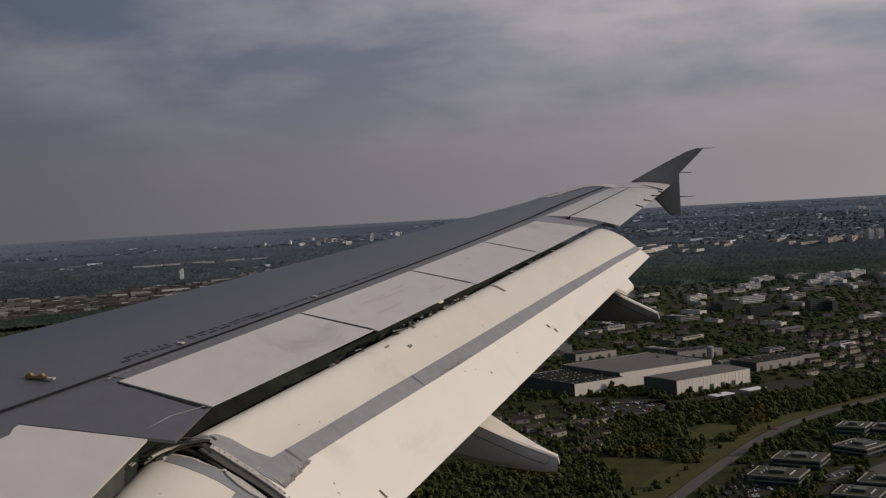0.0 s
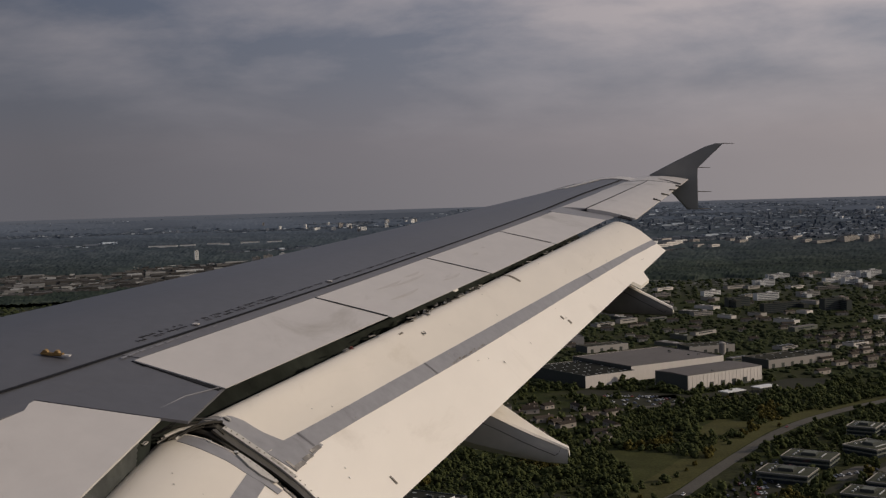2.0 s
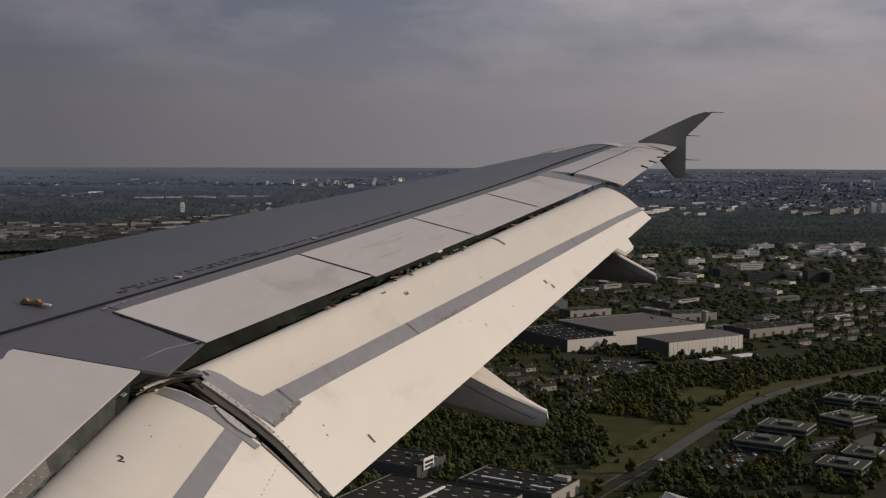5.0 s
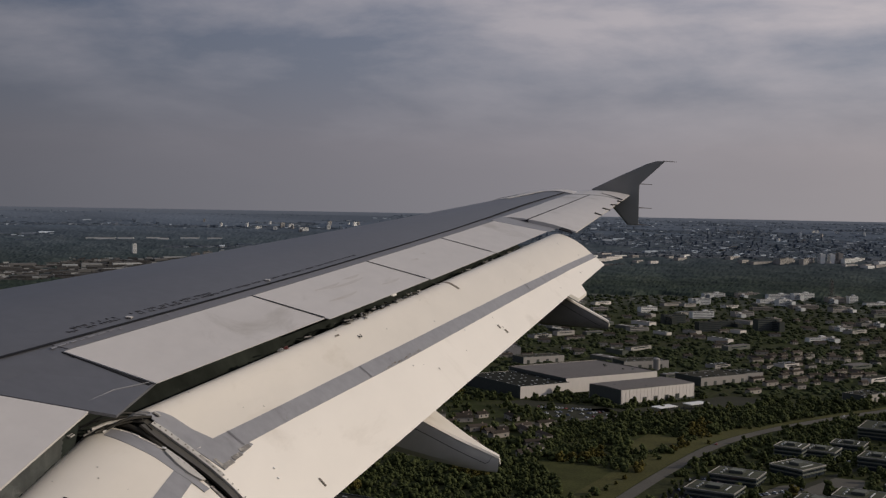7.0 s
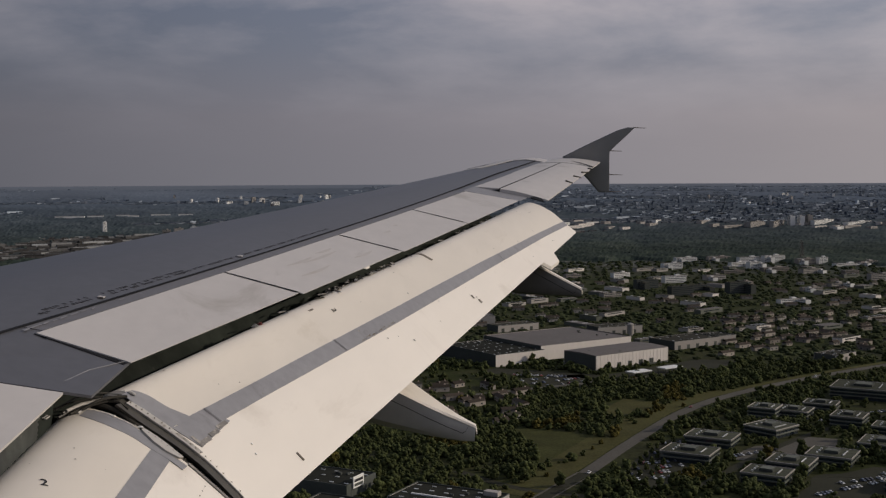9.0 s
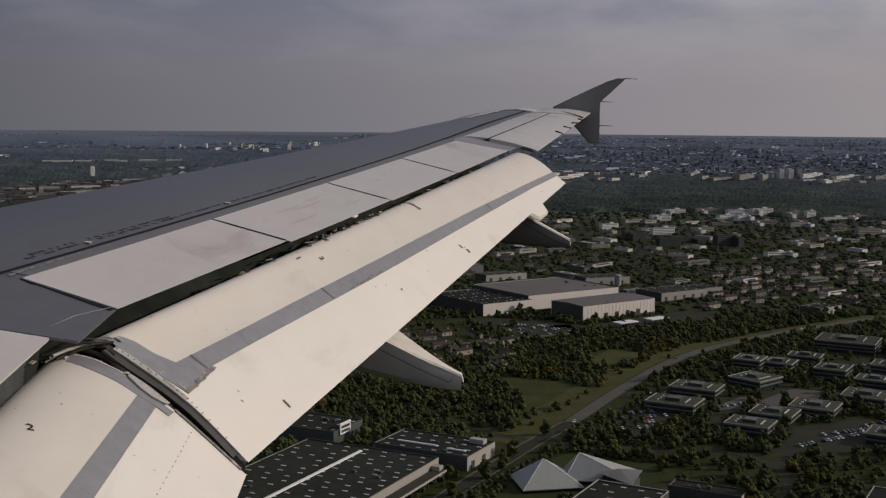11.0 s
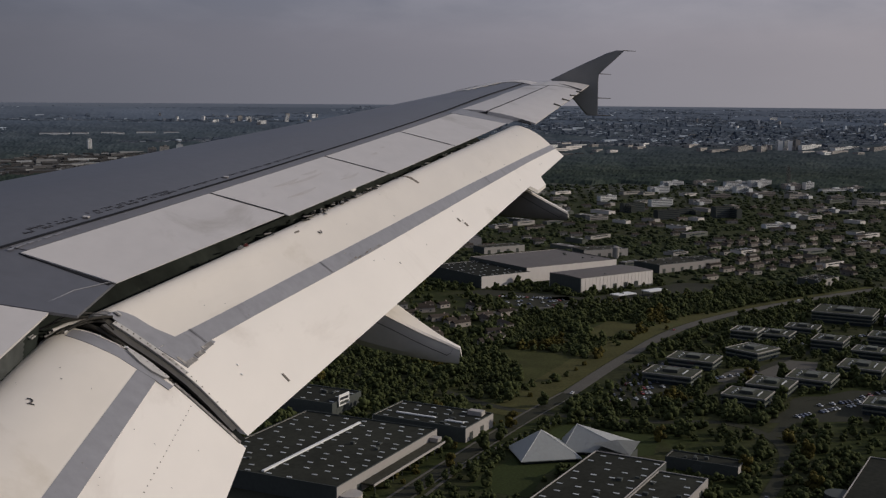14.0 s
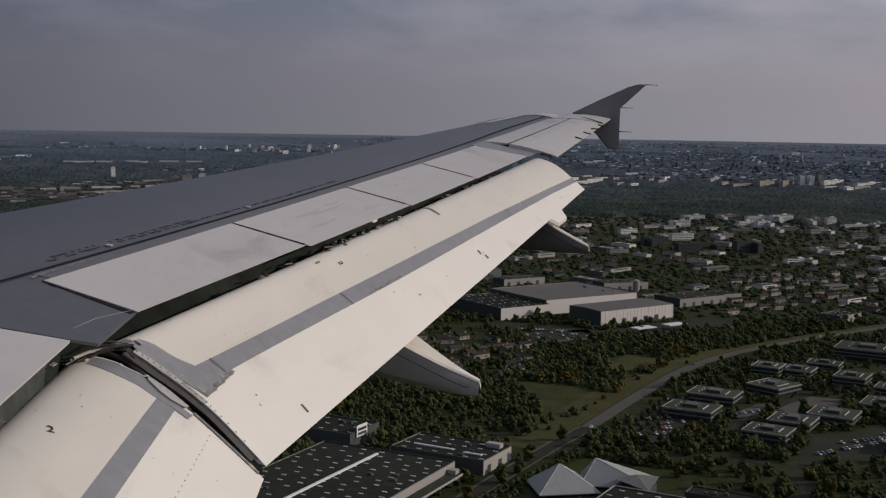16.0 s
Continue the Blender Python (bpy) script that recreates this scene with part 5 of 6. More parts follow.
def office(x, y, ang, l, w, storeys, label, group="office pavilions", plant=True, wall="band"):
    """A flat-roofed office block with bands of windows and a plant room."""
    block(rect(x, y, ang, l, w))
    e = placed("office_building", x, y, ang, label, "office building", group)
    sh, h = 2.9, 2.9 * storeys
    part("core", box(l - 1.6, w - 1.6, h, T((0, 0, 0))), M["glass"], e, "dark glazing")
    for s in range(1, storeys + 1):
        z = s * sh - 0.45
        part("spandrel", box(l, w, 0.9, T((0, 0, z)), 0.05), M[wall], e, "pale band between window rows" if s == 1 else "")
    n = max(3, int(l / 5))
    bm = bmesh.new()
    for i in range(n + 1):
        for sy in (-1, 1):
            add_box(bm, 0.3, 0.3, h - 0.8, T((-l / 2 + 0.95 + (l - 1.9) * i / n, sy * (w / 2 - 0.66), 0.7)))
    part("mullion_frame", bm, M["wall_grey"], e)
    part("roof", box(l - 1.2, w - 1.2, 0.2, T((0, 0, h + 0.456))), M["roof_gravel"], e)
    part("parapet", parapet(l - 0.06, w - 0.06, h + 0.455, 0.35, 0.5), M["wall_pale"], e, "pale roof edge")
    part("court", box(l * 0.22, w * 0.2, 0.06, T((l * 0.26, w * 0.02, h + 0.66))), M["glass"], e, "dark glazed light well")
    if plant:
        p = part("plant_room", box(l * 0.34, w * 0.30, 1.8, T((0, 0, h + 0.66)), 0.15), M["wall_grey"], e)
        part("lid", box(l * 0.30, w * 0.26, 0.25, T((0, 0, h + 2.47))), M["band"], p)
        for i in range(3):
            part("vent", box(1.6, 1.2, 0.9, T((l * (-0.25 + 0.22 * i), w * 0.28, h + 0.66)), 0.1), M["skylight"], e)
        part("duct", box(l * 0.5, 0.8, 0.6, T((0, -w * 0.27, h + 0.66)), 0.1), M["skylight"], e)
    return e


def along(x, y, ang, l, w):
    """The centre of a block from its nearest corner; l runs along ang, w to the left of it."""
    c, s = math.cos(radians(ang)), math.sin(radians(ang))
    return x + c * l / 2 - s * w / 2, y + s * l / 2 + c * w / 2


cx, cy = along(-25, 529, 63, 108, 84)
wa = warehouse(cx, cy, 63, 108, 84, 9, "large dark-roofed warehouse with rows of skylights beside the road", wall="wall_pale", end="wall_grey", lights=(14, 7), strip=(-50, 46, 2), seed=2)
can = part("canopy", box(80, 7, 0.6, T((8, -46.0, 4.2)), 0.1), M["roof_mid"], wa, "low canopy along the pale side")
part("canopy_edge", box(80, 0.4, 1.1, T((8, -49.6, 3.8))), M["wall_pale"], can)
for i in range(9):
    part("post", box(0.3, 0.3, 4.2, T((-30 + i * 9.5, -49.0, 0))), M["wall_grey"], can)
bm = bmesh.new()
bmesh.ops.create_cone(bm, cap_ends=True, segments=20, radius1=6, radius2=6, depth=4.5, matrix=T((-47, -45, 2.25)))
part("corner_drum", bm, M["wall_pale"], wa, "round corner pavilion")
part("stair_tower", box(5, 5, 7, T((46, -45, 0)), 0.1), M["wall_pale"], wa)
cx, cy = along(40, 629, 61, 36, 60)
wb = warehouse(cx, cy, 61, 36, 60, 8, "dark-roofed warehouse with white roof lights beside the road", wall="wall_pale", end="wall_grey", lights=(4, 6), seed=4)
part("ridge_light", box(1.6, 26, 0.8, T((-6, 8, 7.7)), 0.2), M["white"], wb, "long white roof light")
part("ridge_light", box(1.6, 12, 0.8, T((-8, -18, 7.7)), 0.2), M["white"], wb)
part("roof_house", box(5, 9, 2.6, T((12, -22, 7.7)), 0.1), M["wall_pale"], wb)
cx, cy = along(-37, 681, 62, 34, 62)
wc = warehouse(cx, cy, 62, 34, 62, 8, "low grey works hall with a framed white sign", wall="wall_grey", end="wall_grey", lights=(3, 6), seed=7)
sg = part("sign_board", box(12, 0.5, 7, T((-5, -31.8, 5.0)), 0.1), M["white"], wc, "white framed sign board")
part("sign_panel", box(9.5, 0.2, 1.6, T((-5, -32.1, 8.6))), M["ink"], sg)
part("sign_panel", box(9.5, 0.2, 1.6, T((-5, -32.1, 6.0))), M["wall_grey"], sg)
# hall with square skylights and its annexes
warehouse(94, 530, 60, 112, 38, 8, "dark flat-roofed hall with small square skylights", wall="wall_grey", end="wall_grey", lights=(11, 4), trim="wall_pale", seed=9)
warehouse(124, 519, 60, 76, 25, 7, "lower dark-roofed annex hall with square skylights", wall="wall_pale", end="wall_grey", lights=(7, 3), trim="wall_pale", seed=10)
warehouse(161, 581, 150, 38, 13, 6, "narrow dark-roofed building beside the trees", wall="wall_grey", end="wall_pale", seed=11)
we = warehouse(254, 529, 59, 74, 64, 8, "blue-grey hall with long roof lights", wall="wall_grey", end="wall_grey", trim="wall_pale", bars=8, seed=12)
bm = bmesh.new()
bmesh.ops.create_cone(bm, cap_ends=True, segments=24, radius1=7, radius2=7, depth=7, matrix=T((-26, 35, 3.5)))
part("corner_drum", bm, M["wall_grey"], we, "round blue-grey corner tower")


def tent(x, y, ang, l, w, h, ax, ay, label):
    """A white pyramid roof on a dark glazed base."""
    block(rect(x, y, ang, l, w, 3))
    e = placed("pyramid_hall", x, y, ang, label, "hall", "pyramid halls")
    part("base", box(l - 3, w - 3, 2.0), M["glass"], e, "dark glazed base")
    bm = bmesh.new()
    c = [bm.verts.new((sx * l / 2, sy * w / 2, 2.0)) for sx, sy in ((-1, -1), (1, -1), (1, 1), (-1, 1))]
    d = [bm.verts.new((v.co.x, v.co.y, 1.6)) for v in c]
    top = bm.verts.new((ax, ay, h))
    for i in range(4):
        j = (i + 1) % 4
        bm.faces.new((c[i], c[j], top))
        bm.faces.new((d[i], d[j], c[j], c[i]))
    bm.faces.new(d[::-1])
    bmesh.ops.recalc_face_normals(bm, faces=bm.faces)
    part("roof", bm, M["tent"], e, "white membrane roof")
    for i, (sx, sy) in enumerate(((-1, -1), (1, -1), (1, 1), (-1, 1))):
        part("ridge_seam", rod((sx * l / 2, sy * w / 2, 2.03), (ax, ay, h + 0.03), 0.12), M["white"], e)


tent(81, 605, 10, 33, 27, 14.5, -2, 0, "white pyramid-roofed hall on the lawn")
tent(112, 616, -8, 40, 24, 14.0, -12, 0, "white pyramid-roofed hall beside another")
cx, cy = 119, 600
e = placed("entrance_hall", cx, cy, 60, "white folded entrance roof between hall and pyramids", "hall")
block(rect(cx, cy, 60, 16, 20))
part("wall", box(14, 18, 5), M["wall_grey"], e)
bm = bmesh.new()
v = [bm.verts.new(p) for p in ((-8, -10, 5), (8, -10, 9), (8, 10, 5), (-8, 10, 9), (0, 0, 10.5))]
for i in range(4):
    bm.faces.new((v[i], v[(i + 1) % 4], v[4]))
bmesh.ops.solidify(bm, geom=list(bm.faces), thickness=0.3)
part("roof", bm, M["tent"], e)

OFFICES = [(187, 772, 60, 26, 34, 2), (213, 816, 60, 26, 34, 2), (222, 714, 58, 24, 28, 2), (246, 742, 58, 26, 28, 2), (279, 760, 58, 28, 30, 2), (326, 792, 58, 30, 30, 2),
           (264, 846, 40, 30, 28, 2)]
OFFICES += [(300, 905, 58, 24, 26, 2), (330, 868, 58, 26, 24, 3), (352, 842, 58, 22, 26, 2), (276, 902, 58, 22, 22, 3), (386, 986, 60, 40, 50, 3), (430, 955, 60, 24, 40, 3),
           (330, 930, 60, 20, 26, 2), (380, 880, 58, 26, 28, 3), (420, 880, 58, 24, 28, 2), (372, 800, 58, 28, 28, 2), (346, 745, 58, 30, 26, 2), (300, 690, 58, 24, 24, 2)]
for x, y, a, l, w, s in OFFICES:
    office(x, y, a, l, w, s, "low flat-roofed office pavilion with bands of dark windows" if s == 2 else "three-storey flat-roofed office block with pale bands")

# the great pale hall behind the woods
cx, cy = along(81, 1151, 33, 62, 95)
warehouse(cx, cy, 33, 62, 95, 12, "dark-roofed wing of the great hall with a pale front", wall="clad_light", end="wall_grey", lights=(8, 5), group="great hall", doors=False, seed=21)
cx, cy = along(130, 1190, 33, 125, 100)
warehouse(cx, cy, 33, 125, 100, 15, "great hall with a pale ribbed metal roof", wall="clad_light", end="wall_grey", roof="roof_pale", trim="roof_pale", group="great hall", doors=False, seed=22)
cx, cy = along(176, 1120, 35, 100, 46)
gh = warehouse(cx, cy, 35, 100, 46, 15, "tall hall of pale metal cladding, its gable coloured dark for shade", wall="clad_light", end="wall_grey", roof="roof_pale", trim="roof_pale", group="great hall", doors=False, seed=23)
bm = bmesh.new()
v = [bm.verts.new(p) for p in ((-50, -23, 15.4), (50, -23, 15.4), (50, 0, 16.3), (-50, 0, 16.3), (50, 23, 15.4), (-50, 23, 15.4))]
bm.faces.new(v[:4])
bm.faces.new((v[3], v[2], v[4], v[5]))
bm.faces.new((v[0], v[3], v[5]))
bm.faces.new((v[1], v[4], v[2]))
part("pitched_roof", bm, M["roof_pale"], gh, "pale shallow pitched roof")
for i in range(21):
    part("cladding_rib", box(0.35, 0.18, 14.4, T((-49 + i * 4.9, -23.09, 0.3))), M["clad_light"], gh)
part("plinth", box(99, 0.3, 1.6, T((0, -23.16, 0))), M["wall_grey"], gh)
for i in range(5):
    part("dock_door", box(5, 0.4, 4.6, T((-34 + i * 15, -23.2, 1.7))), M["wall_grey"], gh)
for x, y in ((212, 1090), (246, 1112)):
    e = placed("loading_canopy", x, y, 35, "white loading canopy on posts", "canopy", "loading canopies")
    part("roof", box(24, 12, 0.8, T((0, 0, 5)), 0.2), M["white"], e)
    for sx in (-1, 1):
        for sy in (-1, 1):
            part("post", box(0.4, 0.4, 5, T((sx * 11, sy * 5, 0))), M["wall_grey"], e)
for x, y, a, l, w, h, kind in ((300, 1290, 33, 70, 40, 9, "roof_mid"), (240, 1400, 20, 60, 30, 9, "roof_mid"), (340, 1320, 25, 40, 30, 8, "roof_dark"), (120, 1430, 30, 60, 24, 8, "roof_mid"), (60, 1500, 10, 80, 30, 10, "roof_pale"),
                              (-20, 1720, 20, 90, 30, 10, "roof_mid"), (430, 1180, 40, 40, 24, 8, "roof_mid"), (560, 1050, 50, 60, 40, 10, "roof_mid"), (640, 1120, 40, 50, 40, 9, "roof_mid"), (520, 1010, 55, 40, 40, 9, "roof_dark")):
    warehouse(x, y, a, l, w, h, "flat-roofed works hall among trees", roof=kind, end="wall_grey", lights=(5, 2), seed=int(x))
e = placed("water_tank", 255, 1375, 0, "pale round tank beside the works halls", "tank")
bm = bmesh.new()
bmesh.ops.create_cone(bm, cap_ends=True, segments=24, radius1=4, radius2=4, depth=13, matrix=T((0, 0, 6.5)))
part("shell", bm, M["wall_pale"], e)
bm = bmesh.new()
bmesh.ops.create_cone(bm, cap_ends=True, segments=24, radius1=4.3, radius2=1, depth=1.6, matrix=T((0, 0, 13.8)))
part("cap", bm, M["wall_pale"], e)

# white campus blocks in the middle distance
rnd = random.Random(31)


def block_of_flats(x, y, ang, l, w, storeys, label, category="apartment block", group="white blocks", wall="wall_pale", k=1.0, base=None):
    """A slab of flats with rows of windows cut as recessed panes."""
    if base is None:
        block(rect(x, y, ang, l, w))
        e = placed("apartment_block", x, y, ang, label, category, group)
    else:
        e = tagged(new("apartment_block"), label, category, group)
        e.matrix_basis = Matrix.Translation(base) @ Matrix.Rotation(radians(ang), 4, "Z") @ Matrix.Scale(k, 4)
    h = storeys * 3.0
    part("wall", box(l, w, h, bevel=0.1), M[wall], e)
    part("roof", box(l - 1, w - 1, 0.3, T((0, 0, h + 0.004))), M["roof_pale" if wall in ("white", "wall_house") else "roof_mid"], e)
    part("plant_room", box(l * 0.2, w * 0.5, 2.2, T((l * 0.15, 0, h + 0.31)), 0.1), M[wall], e)
    for s in range(storeys):
        for sy in (-1, 1):
            part("ribbon_window", box(l - 3, 0.2, 1.0, T((0, sy * (w / 2 + 0.02), s * 3 + 1.1))), M["glass"], e)
    return e


def shed(x, y, ang, l, w, h, label, wall, roof, bars=3, k=1.0, base=None):
    """A low flat-roofed works shed with long roof lights and a glazed band."""
    if base is None:
        block(rect(x, y, ang, l, w, 5))
        e = placed("works_shed", x, y, ang, label, "shed", "works sheds")
    else:
        e = tagged(new("works_shed"), label, "shed", "far sheds")
        e.matrix_basis = Matrix.Translation(base) @ Matrix.Rotation(radians(ang), 4, "Z") @ Matrix.Scale(k, 4)
    part("wall", box(l, w, h), M[wall], e)
    part("roof", box(l - 1.0, w - 1.0, 0.35, T((0, 0, h + 0.004))), M[roof], e)
    part("window_band", box(l * 0.7, 0.2, 1.2, T((0, -w / 2 - 0.06, h * 0.55))), M["glass"], e)
    for i in range(bars):
        part("roof_light", box(1.4, w * 0.6, 0.5, T((-l / 2 + l * (i + 0.5) / bars, 0, h + 0.36))), M["skylight"], e)
    return e


BACK_ROW = [(510, 2335, 46, 4), (582, 2533, 55, 3), (660, 2553, 58, 3), (710, 2492, 57, 4), (763, 2494, 57, 5), (812, 2435, 46, 4), (849, 2437, 24, 5), (880, 2380, 67, 2), (655, 2384, 40, 3),
            (669, 2315, 28, 5), (692, 2250, 65, 3), (749, 2215, 51, 3), (603, 2221, 49, 2), (930, 2400, 50, 3)]
FRONT_ROW = [(822, 2056, 52, 4), (382, 1939, 46, 5), (451, 2042, 46, 4), (414, 1823, 44, 5), (534, 2089, 43, 3), (511, 1852, 40, 6), (302, 1811, 37, 2), (550, 1707, 44, 2), (375, 2151, 40, 3),
             (286, 2148, 32, 2), (706, 1950, 39, 2), (810, 2169, 33, 3), (462, 1905, 30, 3), (560, 1990, 36, 2), (640, 1880, 40, 2)]
for x, y, l, s in BACK_ROW + FRONT_ROW:
    a, dark = rnd.uniform(16, 28), 1800 < y < 1960 and 380 < x < 520
    wall = "wall_grey" if dark else rnd.choice(("white", "wall_pale", "wall_house"))
    block_of_flats(x, y, a, l * 0.92, rnd.uniform(11, 15), s, "grey block with dark window rows among trees" if dark else "white flat-roofed block with window rows among trees", "campus block", "white campus blocks", wall)
    if rnd.random() < 0.7:           # a cross wing, its end to the sun
        c_, s_ = math.cos(radians(a)), math.sin(radians(a))
        d = rnd.choice((-0.3, 0.34)) * l
        x2, y2 = x + c_ * d + s_ * 15, y + s_ * d - c_ * 15
        if free(x2, y2, 4):
            block_of_flats(x2, y2, a + 90, rnd.uniform(14, 20), 10, max(2, s - 1), "short white wing of a campus block", "campus block", "white campus blocks", "white" if not dark else "wall_grey")

rnd = random.Random(35)
n = 0
while n < 54:                    # works and stores between the woods and the campus
    y = rnd.uniform(1230, 2330)
    x, l, w = y * rnd.uniform(0.06, 0.45), rnd.uniform(18, 50), rnd.uniform(9, 18)
    if free(x, y, 0.55 * l):
        n += 1
        pale = rnd.random() < 0.5
        shed(x, y, rnd.choice((34, 34, 40, 124)) + rnd.uniform(-6, 6), l, w, rnd.uniform(4, 6), "low works shed with pale walls and flat roof" if pale else "low grey works shed with flat roof and roof lights",
             rnd.choice(("wall_pale", "wall_pale", "clad_light")) if pale else rnd.choice(("band", "band", "wall_grey")), rnd.choice(("roof_pale", "roof_mid", "roof_gravel")), rnd.choice((0, 2, 3)))
for i in range(34):              # a long pale row at the far edge of the woods
    az, r = radians(rnd.uniform(5, 24)), rnd.uniform(3950, 4700)
    p, k = far(r * math.sin(az), r * math.cos(az), 4.0)
    shed(0, 0, 48 + rnd.uniform(-14, 14), rnd.uniform(30, 110), rnd.uniform(14, 22), rnd.uniform(7, 13), "pale low block far off beyond the woods", rnd.choice(("white", "wall_pale", "clad_light", "wall_pale")), "roof_pale", 0, k, p)

# ================= houses =================
def house_proto(l, w, h, rise, wall, roof):
    e = new("house")
    part("wall", box(l, w, h), wall, e)
    bm = bmesh.new()
    o = 0.5
    a = [bm.verts.new(p) for p in ((-l / 2 - o, -w / 2 - o, h), (l / 2 + o, -w / 2 - o, h), (l / 2 + o, w / 2 + o, h), (-l / 2 - o, w / 2 + o, h))]
    r = [bm.verts.new((-l / 2 - o, 0, h + rise)), bm.verts.new((l / 2 + o, 0, h + rise))]
    for f in ((a[0], a[1], r[1], r[0]), (a[2], a[3], r[0], r[1]), (a[1], a[2], r[1]), (a[3], a[0], r[0]), tuple(a[::-1])):
        bm.faces.new(f)
    bmesh.ops.recalc_face_normals(bm, faces=bm.faces)
    ro = part("roof", bm, roof, e)
    part("chimney", box(0.8, 0.8, rise + 0.9, T((l * 0.3, 0, h))), M["wall_pink"], ro)
    for sx in (-1, 1):
        for sy in (-1, 1):
            part("window", box(1.6, 0.14, 1.3, T((sx * l * 0.25, sy * (w / 2 + 0.03), 1.2))), M["glass"], e)
    return e


PROTOS = [house_proto(11, 7, 3.4, 2.2, M["wall_house"], M["roof_red"]), house_proto(12, 7, 4.2, 1.8, M["wall_pale"], M["roof_mid"]),
          house_proto(9, 7, 3.0, 2.2, M["wall_house"], M["roof_red"]), house_proto(17, 7, 4.0, 1.8, M["wall_house"], M["roof_red"])]
HOUSE_LABEL = ["small rendered house with a red-brown tiled roof", "pale house with a grey pitched roof", "low house with a steep red-brown roof", "row of terraced houses under one brown roof"]
for p, lb in zip(PROTOS, HOUSE_LABEL):
    tagged(p, lb, "house", "suburban houses")
rnd = random.Random(41)
used = set()


def put_house(x, y, ang):
    i = rnd.choice((0, 1, 2, 3, 3, 3))
    if not free(x, y, 7):
        return
    m = Matrix.Translation((x, y, GZ)) @ Matrix.Rotation(radians(ang), 4, "Z")
    if i in used:
        copy_thing(PROTOS[i], m)
    else:
        used.add(i)
        PROTOS[i].matrix_basis = m
    block(rect(x, y, ang, 14, 10, 0))


for i in range(60):             # brown houses between the woods and the great hall's drive
    put_house(rnd.uniform(-20, 95), rnd.uniform(885, 1060), rnd.choice((20, 33, 110)) + rnd.uniform(-8, 8))
for row in range(13):           # rows of houses on the far side of the woods
    y0 = 1215 + row * 27
    for i in range(20):
        x = 0.27 * y0 + i * 17.5 + rnd.uniform(-3, 3)
        if x < 0.43 * y0 and rnd.random() < 0.40:
            put_house(x, y0 + i * 3 + rnd.uniform(-3, 3), 30 + rnd.choice((0, 0, 0, 0, 90)) + rnd.uniform(-6, 6))
for i in range(110):
    y = rnd.uniform(1450, 2050)
    put_house(y * rnd.uniform(-0.02, 0.43), y, rnd.uniform(0, 26))
for i, p in enumerate(PROTOS):
    if i not in used:
        p.matrix_basis = Matrix.Translation((500 + 20 * i, 1500, GZ))

# ================= distant town, one mass =================
def boxes_mesh(items):
    """Boxes (x, y, z, ang, l, w, h) as arrays."""
    base = np.array([(-.5, -.5, 0), (.5, -.5, 0), (.5, .5, 0), (-.5, .5, 0), (-.5, -.5, 1), (.5, -.5, 1), (.5, .5, 1), (-.5, .5, 1)])
    quads = [(4, 5, 6, 7), (0, 1, 5, 4), (1, 2, 6, 5), (2, 3, 7, 6), (3, 0, 4, 7)]
    t = np.array([q for a, b, c, d in quads for q in ((a, b, c), (a, c, d))])
    V, F = [], []
    for i, (x, y, z, a, l, w, h) in enumerate(items):
        c, s = math.cos(a), math.sin(a)
        p = base * (l, w, h)
        V.append(np.stack([x + c * p[:, 0] - s * p[:, 1], y + s * p[:, 0] + c * p[:, 1], z + p[:, 2]], 1))
        F.append(t + 8 * i)
    return np.concatenate(V), np.concatenate(F)


def forest(x, y):
    """Above 0 where woods cover the land, below 0 where it is built on or farmed."""
    r, az = math.hypot(x, y), math.degrees(math.atan2(x, y))
    n = noise.noise(Vector((x * 0.0011 + 5, y * 0.0008, 0))) + 0.6 * noise.noise(Vector((x * 0.004, y * 0.0025, 7)))
    right = float(np.interp(r, [2300, 2500, 2750, 4100, 4700, 6000, 9000, 16000], [-0.5, -0.15, 0.75, 0.65, 0.10, 0.12, 0.05, 0.4]))
    left = float(np.interp(r, [2300, 2700, 2950, 3700, 4050, 4500, 4800, 5200, 5600, 7600, 8400, 9600, 12000], [0.3, 0.3, -0.3, -0.25, 0.55, 0.5, 0.0, 0.1, 0.6, 0.5, -0.1, 0.1, 0.5]))
    f = min(1, max(0, (az + 3) / 8))
    return n + left + (right - left) * f


rnd = random.Random(51)
items = []
while len(items) < 11000:
    r = 2700 * math.exp(rnd.random() * 1.95)
    a = radians(rnd.uniform(-26, 26))
    x, y = r * math.sin(a), r * math.cos(a)
    if r < 2600 and not free(x, y, 8):
        continue
    city = r > 4300 and a > -0.05    # the large town in that quarter
    if forest(x, y) > (0.32 if city else -0.02) + 0.12 * rnd.random():
        continue
    l, w, h = rnd.uniform(12, 30), rnd.uniform(5, 8), rnd.uniform(4, 7)
    if city:
        l, w, h = rnd.uniform(14, 38), rnd.uniform(5, 8), rnd.uniform(3.5, 6)
    if r > 5500 and rnd.random() < 0.02:
        l, w, h = rnd.uniform(14, 24), rnd.uniform(10, 14), rnd.uniform(14, 24)
    elif rnd.random() < 0.05:
        l, w, h = rnd.uniform(30, 80), rnd.uniform(12, 20), rnd.uniform(7, 11)
    p, k = far(x, y)
    items.append((p.x, p.y, p.z - 0.5 * k + (5 * k if city else 0), rnd.uniform(0.3, 0.62), l * k, w * k, h * k))
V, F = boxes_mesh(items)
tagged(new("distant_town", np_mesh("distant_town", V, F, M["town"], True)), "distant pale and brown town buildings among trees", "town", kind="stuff")

